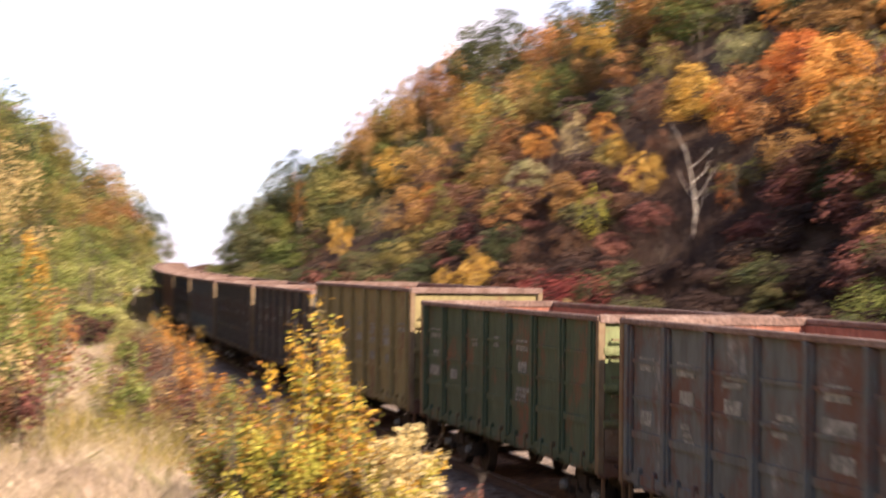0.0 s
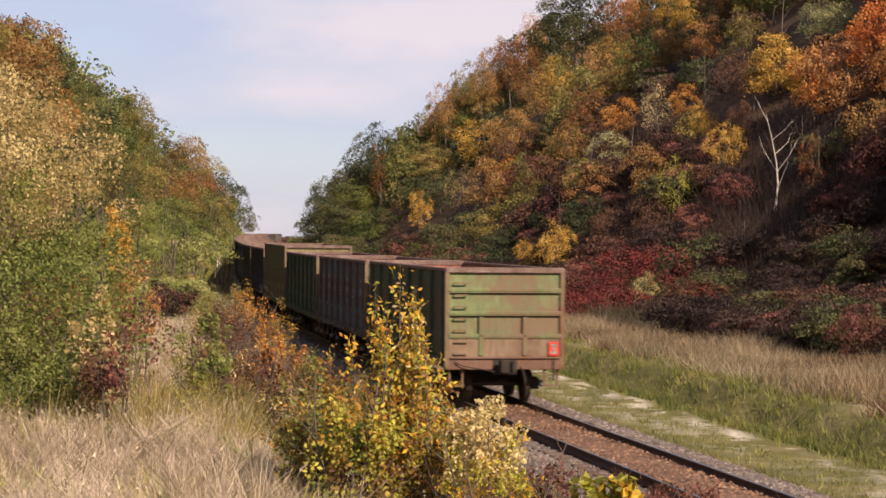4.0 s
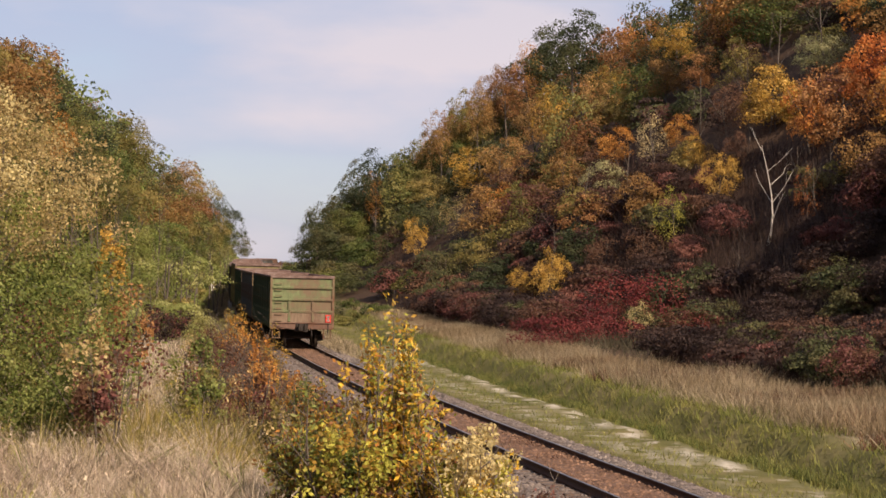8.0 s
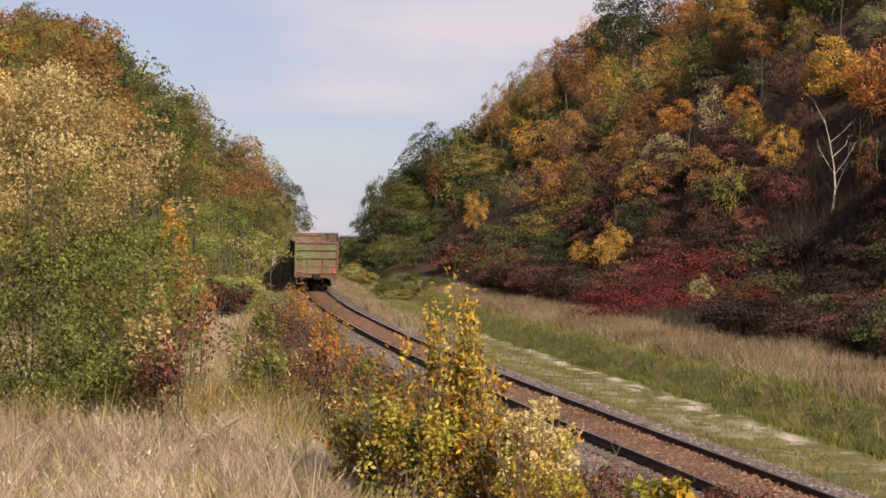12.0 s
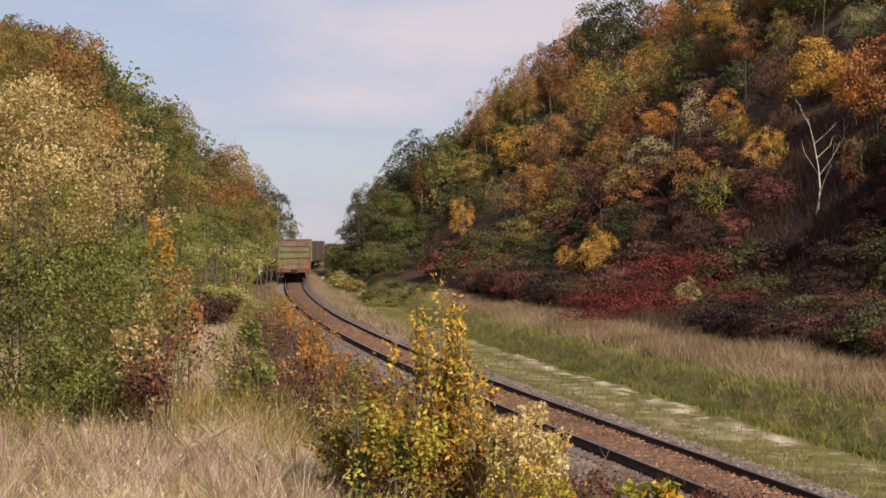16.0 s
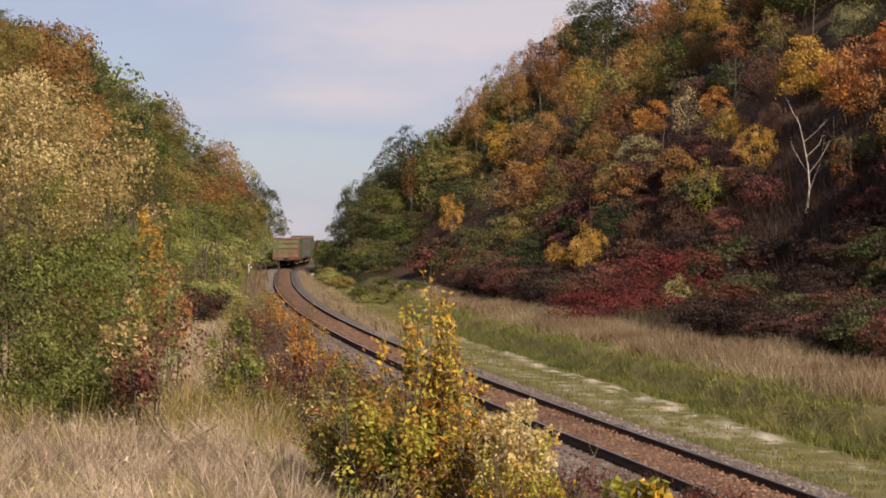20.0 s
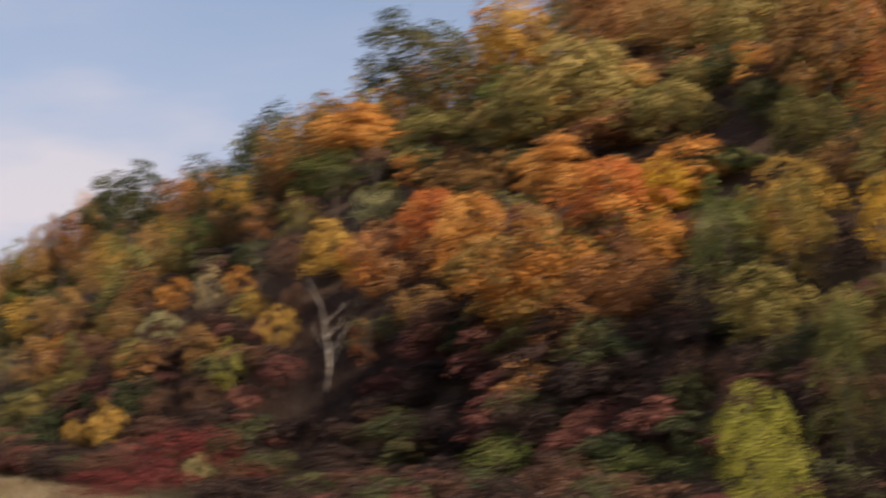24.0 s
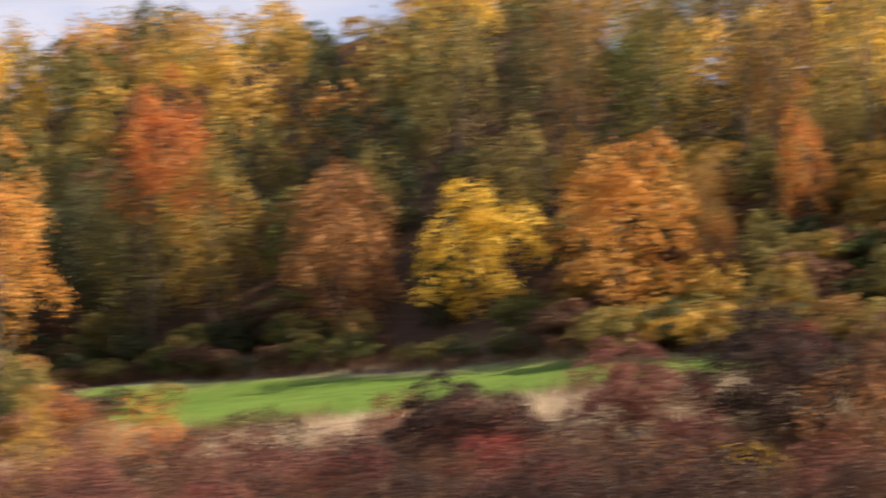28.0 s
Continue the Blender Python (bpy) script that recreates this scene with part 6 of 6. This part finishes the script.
def branch_bush(name, x, y, branches, tall, wide, colours, label, seed, leaf=0.09, each=80, slim=0.36):
    """A bush of long branches with hanging leaves along them. colours: (palette, low share, high share, weight)."""
    r = np.random.default_rng(seed)
    t = tagged(new(name), label, "bush")
    t.matrix_basis = pose(x, y, float(height(x, y)[0]) - 0.05)
    got = {}
    for i in range(branches):
        a, tilt = i * 2.4 + r.random(), r.random() ** 0.95
        h = tall * (1.0 - 0.42 * tilt) * r.uniform(0.62, 1.05)
        end = np.array([math.cos(a) * wide * tilt * r.uniform(0.7, 1.1), math.sin(a) * wide * 0.7 * tilt, h])
        u = np.linspace(0, 1, 7)[:, None]
        foot = 0.45 * wide * r.random()
        path = np.array([foot * math.cos(a * 1.7), foot * math.sin(a * 1.7), 0]) + end * u ** np.array([1.25, 1.25, 0.9]) + [0, 0, -0.12 * tall * tilt] * u ** 3
        part("branch", mesh_from("branch", *tube_arrays(path, 0.016 * (1.15 - u[:, 0]), 5), BARK), t)
        n = int(each * (0.5 + tilt * 0.5 + 0.4 * r.random()))
        v = 0.15 + 0.85 * r.random(n) ** 0.7
        c = np.stack([np.interp(v, u[:, 0], path[:, k]) for k in range(3)], 1)
        c += r.normal(size=(n, 3)) * [0.065, 0.065, 0.05] * (0.6 + (1 - v))[:, None]
        hang = r.normal(size=(n, 3)) * 0.75 + [0, 0, 0.15]
        hang /= np.linalg.norm(hang, axis=1)[:, None]
        b2 = np.cross(hang, r.normal(size=(n, 3)))
        b2 /= np.linalg.norm(b2, axis=1)[:, None]
        ln = (leaf * (0.6 + 0.7 * r.random(n)))[:, None]
        q = np.stack([c, c + hang * ln * 0.5 + b2 * ln * slim, c + hang * ln, c + hang * ln * 0.5 - b2 * ln * slim], 1)
        for j in range(0, n, 12):
            zz = c[j, 2] / tall
            ws = [w * (lo - 0.1 < zz < hi + 0.1) + 1e-6 for _, lo, hi, w in colours]
            k = r.choice(len(colours), p=np.array(ws) / sum(ws))
            got.setdefault(colours[k][0], []).append(q[j:j + 12])
    for pal, qs in got.items():
        part("foliage", quad_mesh("foliage", np.concatenate(qs), NEAR[pal]), t, WORDS[pal] + " leaves")
    return t


branch_bush("yellow_bush", -0.5, 21.0, 74, 2.85, 1.0, [("yellow", 0.3, 1.0, 2.6), ("lime", 0.5, 1.0, 2.6), ("gold", 0.1, 0.9, 2.2), ("lime", 0.0, 0.5, 2.0), ("fresh", 0.0, 0.6, 1.2), ("orange", 0.05, 0.55, 2.2), ("pale", 0.4, 1.0, 0.8), ("brown", 0.0, 0.3, 1.6), ("rust", 0.1, 0.5, 0.6)], "yellow autumn bush with upright branches beside the railway", 6, 0.07, 215, 0.22)
branch_bush("yellow_shrub", -1.3, 21.3, 36, 1.9, 0.75, [("lime", 0.3, 1.0, 1.6), ("gold", 0.4, 1.0, 1.4), ("fresh", 0.0, 0.7, 1.6), ("green", 0.0, 0.6, 1.0), ("orange", 0.2, 0.8, 1.8), ("brown", 0.0, 0.3, 1)], "green and yellow shrub with upright branches on the bank", 16, 0.066, 170, 0.22)
near_bush("cream_bush", 0.42, 19.6, 6, [
    ("pale cream leaves", "pale", (0.0, 0, 1.5), (0.52, 0.42, 0.55), 2400, 0.05, 0.55),
    ("small yellow-green leaves", "lime", (0.04, 0, 0.9), (0.68, 0.5, 0.95), 3600, 0.042, 0.55),
    ("yellow leaves", "yellow", (0.06, 0, 1.0), (0.64, 0.5, 0.85), 1100, 0.042, 0.55)], "pale cream and yellow-green bush with small leaves", 7, 1.6, 0.26)
near_bush("green_shrub", -0.95, 20.2, 4, [
    ("green leaves", "fresh", (-0.1, 0, 0.8), (0.42, 0.42, 0.75), 600, 0.06, 0.5),
    ("golden leaves", "gold", (0.05, 0, 0.85), (0.5, 0.42, 0.8), 700, 0.065, 0.5),
    ("yellow-green leaves", "lime", (0.05, 0, 0.75), (0.52, 0.45, 0.85), 1500, 0.06, 0.5),
    ("brown leaves", "brown", (0.0, 0, 0.4), (0.55, 0.45, 0.5), 500, 0.06, 0.5)], "green shrub with golden patches on the bank", 8, 1.5, 0.22)
near_bush("sapling", 1.52, 18.95, 2, [("yellow-green broad leaves", "lime", (0, 0, 1.62), (0.4, 0.32, 0.3), 150, 0.13, 0.75), ("green broad leaves", "fresh", (0, 0, 1.5), (0.4, 0.32, 0.3), 80, 0.13, 0.75), ("yellow leaves", "yellow", (0.05, 0, 1.65), (0.38, 0.32, 0.28), 80, 0.12, 0.75)], "small maple sapling with yellow-green broad leaves", 9, 1.7, 0.1)
near_bush("dry_weeds", 2.62, 21.9, 6, [("maroon dry leaves", "maroon", (0, 0, 1.8), (0.5, 0.4, 0.5), 1300, 0.055, 0.5), ("dark brown dry leaves", "brown", (0, 0, 1.5), (0.55, 0.45, 0.7), 1200, 0.055, 0.5)], "tall maroon dry weeds beside the rails", 10, 1.9, 0.14)
near_bush("dry_weeds", 0.95, 20.4, 6, [("brown dry leaves", "brown", (0, 0, 1.1), (0.5, 0.4, 0.5), 1000, 0.05, 0.5), ("maroon dry leaves", "maroon", (0.1, 0, 1.2), (0.5, 0.4, 0.5), 700, 0.05, 0.5)], "brown dry weeds beside the pale bush", 11, 1.3, 0.2)

# hedge of small shrubs between the path and the railway: x, y, height, half width, colours
def undergrowth():
    """Low leafy weeds round the hedge and the near bushes."""
    r = np.random.default_rng(123)
    got = {}
    for i in range(170):
        s, d = 3 + 62 * r.random(), -r.uniform(3.2, 6.4)
        if s < 34 and d < -5.6:
            d -= r.uniform(0, 1.5)
        x, y, _ = on_track(s, d)
        tall = r.uniform(0.5, 1.3)
        got.setdefault(["brown", "olive", "tan", "rust", "fresh", "crimson", "brown", "tan"][i % 8], []).append((float(x), float(y), tall, tall * r.uniform(0.45, 0.7)))
    for p, pts in got.items():
        woods("undergrowth", pts, p, WORDS[p] + " leafy weeds along the railway hedge", 320)


undergrowth()


def hedge(x, y, tall, wide, p1, p2):
    hedge.count += 1
    k = hedge.count
    bits = [(WORDS[p1] + " leaves", p1, (0.1 * wide, 0, tall * 0.72), (wide * 0.7, wide * 0.7, tall * 0.36), 700, 0.07, 0.5),
            (WORDS[p2] + " leaves", p2, (-0.15 * wide, 0, tall * 0.42), (wide * 0.85, wide * 0.85, tall * 0.42), 700, 0.065, 0.5),
            ("dull brown leaves", "maroon" if k % 2 else "brown", (0.2 * wide, 0, tall * 0.4), (wide * 0.8, wide * 0.8, tall * 0.4), 500, 0.06, 0.5),
            ("tan dry leaves", "tan" if k % 3 else "olive", (-0.2 * wide, 0, tall * 0.5), (wide * 0.9, wide * 0.8, tall * 0.45), 350, 0.06, 0.5)]
    return near_bush("shrub", x, y, 6, bits, WORDS[p1] + " twiggy shrub in the hedge along the railway" if p1 != p2 else "dense dark brown bush beside the path", 60 + k, tall * 0.95, 0.22)


hedge.count = 0
hedge(-8.6, 82.0, 2.6, 0.9, "gold", "rust")
hedge(-7.3, 71.0, 2.4, 0.8, "gold", "brown")
hedge(-6.4, 62.0, 2.6, 0.85, "orange", "brown")
hedge(-5.6, 64.0, 2.4, 0.8, "gold", "rust")
hedge(-5.0, 54.0, 2.2, 0.8, "orange", "brown")
hedge(-4.1, 49.0, 2.2, 0.75, "gold", "brown")
hedge(-4.9, 45.0, 1.9, 0.8, "brown", "crimson")
hedge(-4.1, 42.0, 1.9, 0.8, "brown", "rust")
hedge(-4.6, 37.5, 1.9, 0.7, "fresh", "grass")
hedge(-3.6, 39.0, 2.0, 0.6, "orange", "maroon")
hedge(-3.2, 36.0, 1.7, 0.5, "rust", "maroon")
hedge(-3.9, 33.5, 1.3, 0.55, "fresh", "lime")
hedge(-4.2, 36.0, 1.3, 0.5, "olive", "brown")
hedge(-2.9, 42.0, 2.0, 0.6, "green", "dark")
hedge(-3.3, 45.5, 1.9, 0.6, "orange", "gold")
hedge(-2.1, 38.0, 1.5, 0.55, "crimson", "brown")
hedge(-2.6, 33.0, 1.2, 0.5, "olive", "straw")
hedge(-1.7, 33.0, 1.6, 0.6, "green", "crimson")
hedge(-1.9, 45.0, 1.9, 0.55, "olive", "gold")
near_bush("brown_bush", -10.9, 79.0, 6, [("dark brown leaves", "twig", (0, 0, 1.0), (1.1, 1.0, 0.9), 2600, 0.1, 0.5), ("maroon leaves", "maroon", (0, 0, 1.1), (1.1, 1.0, 0.9), 900, 0.1, 0.5)], "dense round dark brown bush beside the path", 77, 1.6, 0.3)
hedge(-12.3, 79.0, 1.2, 0.6, "brown", "rust")
hedge(-7.0, 77.0, 2.2, 0.7, "rust", "gold")
hedge(-9.9, 92.0, 2.4, 0.9, "olive", "gold")
hedge(-10.4, 100.0, 2.2, 0.9, "green", "gold")
hedge(-8.4, 41.0, 2.6, 1.0, "crimson", "rust")
hedge(-9.0, 46.0, 2.6, 1.0, "rust", "olive")
hedge(-9.2, 52.0, 2.2, 0.9, "crimson", "rust")
hedge(-5.7, 52.0, 1.9, 0.7, "brown", "gold")
hedge(-6.8, 57.0, 1.9, 0.8, "brown", "rust")


# ---- stones, weeds and markers by the track ----
def stones(name, x, y, z, size, material, label, r):
    """Loose stones: squashed four-sided double points."""
    n = len(x)
    a = r.random(n) * 6.283
    c = np.stack([x, y, z], 1)[:, None]
    ring = [np.stack([np.cos(a + k * 1.5708), np.sin(a + k * 1.5708), 0.2 * r.normal(size=n)], 1) * (0.7 + 0.5 * r.random((n, 1))) for k in range(4)]
    v = np.stack(ring + [np.stack([0.3 * r.normal(size=n), 0.3 * r.normal(size=n), 0.7 * np.ones(n)], 1)], 1) * (size * (0.5 + r.random(n)))[:, None, None] + c
    f = np.array([[0, 1, 4], [1, 2, 4], [2, 3, 4], [3, 0, 4]])
    f = (np.arange(n)[:, None, None] * 5 + f).reshape(-1, 3)
    return tagged(new(name, mesh_from(name, v.reshape(-1, 3), f, material)), label, "stones", kind="stuff")


STONE = mat("stone", [(0.11, 0.085, 0.073), (0.19, 0.155, 0.132), (0.29, 0.24, 0.21)], 2, fine=0.4, bump=0.2, island=True)
RUST_STONE = mat("rusty_stone", [(0.12, 0.065, 0.042), (0.21, 0.12, 0.075), (0.29, 0.18, 0.12)], 2, fine=0.4, bump=0.2, island=True)


def lay_stones():
    r = np.random.default_rng(91)
    n = 16000
    s = -8 + 90 * r.random(n) ** 1.5
    d = r.uniform(0.92, 2.9, n) * np.where(r.random(n) < 0.5, -1, 1)
    x, y, _ = on_track(s, d)
    z = rise(s) + np.interp(np.abs(d), [0.9, 2.0, 3.0], [-0.2, -0.22, -0.66])
    stones("ballast_stones", x, y, z, 0.05, STONE, "loose grey-brown ballast stones beside the rails", r)
    n = 9000
    s = -8 + 90 * r.random(n) ** 1.5
    d = r.uniform(-0.7, 0.7, n)
    x, y, _ = on_track(s, d)
    stones("ballast_stones", x, y, rise(s) - 0.12, 0.045, RUST_STONE, "rust-stained loose stones between the rails", r)
    # dead leaves and dry weeds between and beside the rails
    x, y, s, d = spread(r, 2200, 2, 26, -1.9, 0.75)
    k = wobble(x, y, 1.8) > 0.35
    grass("dry_weeds", blades(r, x[k], y[k], 0.3, 0.012, 0.6, rise(s[k]) - 0.15), "brown", "dark brown dry weeds between the rails", "weeds")


lay_stones()


def marker(s, d, tall, wide, name, label, bands=(), arms=False):
    """A small post beside the railway line."""
    x, y, th = on_track(s, d)
    t = tagged(new(name), label, "post")
    t.matrix_basis = pose(float(x), float(y), float(height(x, y)[0]) - 0.05, 0, 0, -math.degrees(float(th)))
    part("post", boxes("post", [((0, 0, tall / 2), (wide, wide, tall))], WHITE, 0.02), t)
    for z, h, m in bands:
        part("band", boxes("band", [((0, 0, z), (wide + 0.012, wide + 0.012, h))], m, 0.004), t)
    if arms:
        for z in (tall * 0.82, tall * 0.5):
            arm = part("arm", boxes("arm", [((0.0, -wide / 2 - 0.02, 0), (0.42, 0.03, 0.16))], WHITE, 0.01), t)
            arm.matrix_local = pose(0.06, 0, z, 0, 25, 0)
    return t


marker(205, -4.0, 1.75, 0.2, "signal_post", "white painted railway marker post with two slanted arms", arms=True)
marker(190, 3.1, 0.6, 0.34, "kilometre_stone", "short white kilometre stone beside the rails")
marker(196, 5.4, 0.95, 0.14, "warning_post", "thin white post with a red band beside the track", [(0.8, 0.14, RED)])


# ---- what moves ----
TRAIN_T, TRAIN_S = [0, 2, 4, 8, 12, 16, 20, 28.5], [-20.67, 2.87, 26.43, 72.96, 119.54, 166.47, 213.27, 312.0]


def motions():
    """The train runs along the track; the wheels of its last wagons turn."""
    for k, wagon in enumerate(wagons):
        rows = []
        for i in range(57):
            t = i * 0.5
            s = float(np.interp(t, TRAIN_T, TRAIN_S)) + 6.4 + k * PITCH
            (xa, ya, _), (xb, yb, _) = on_track(s - 4.325), on_track(s + 4.325)
            za, zb = float(rise(s - 4.325)), float(rise(s + 4.325))
            rows.append((t, pose(float(xa + xb) / 2, float(ya + yb) / 2, (za + zb) / 2, math.degrees(math.atan2(zb - za, 8.65)), 0, -math.degrees(math.atan2(xb - xa, yb - ya)))))
        walk(wagon, rows)
        if k < 1:
            for ws in [c for c in wagon.children if c.name.startswith("wheelset")]:
                base = ws.location.copy()
                walk(ws, [(f / 30, pose(*base, -math.degrees((float(np.interp(f / 30, TRAIN_T, TRAIN_S)) + 30) / 0.475))) for f in range(841)])


motions()
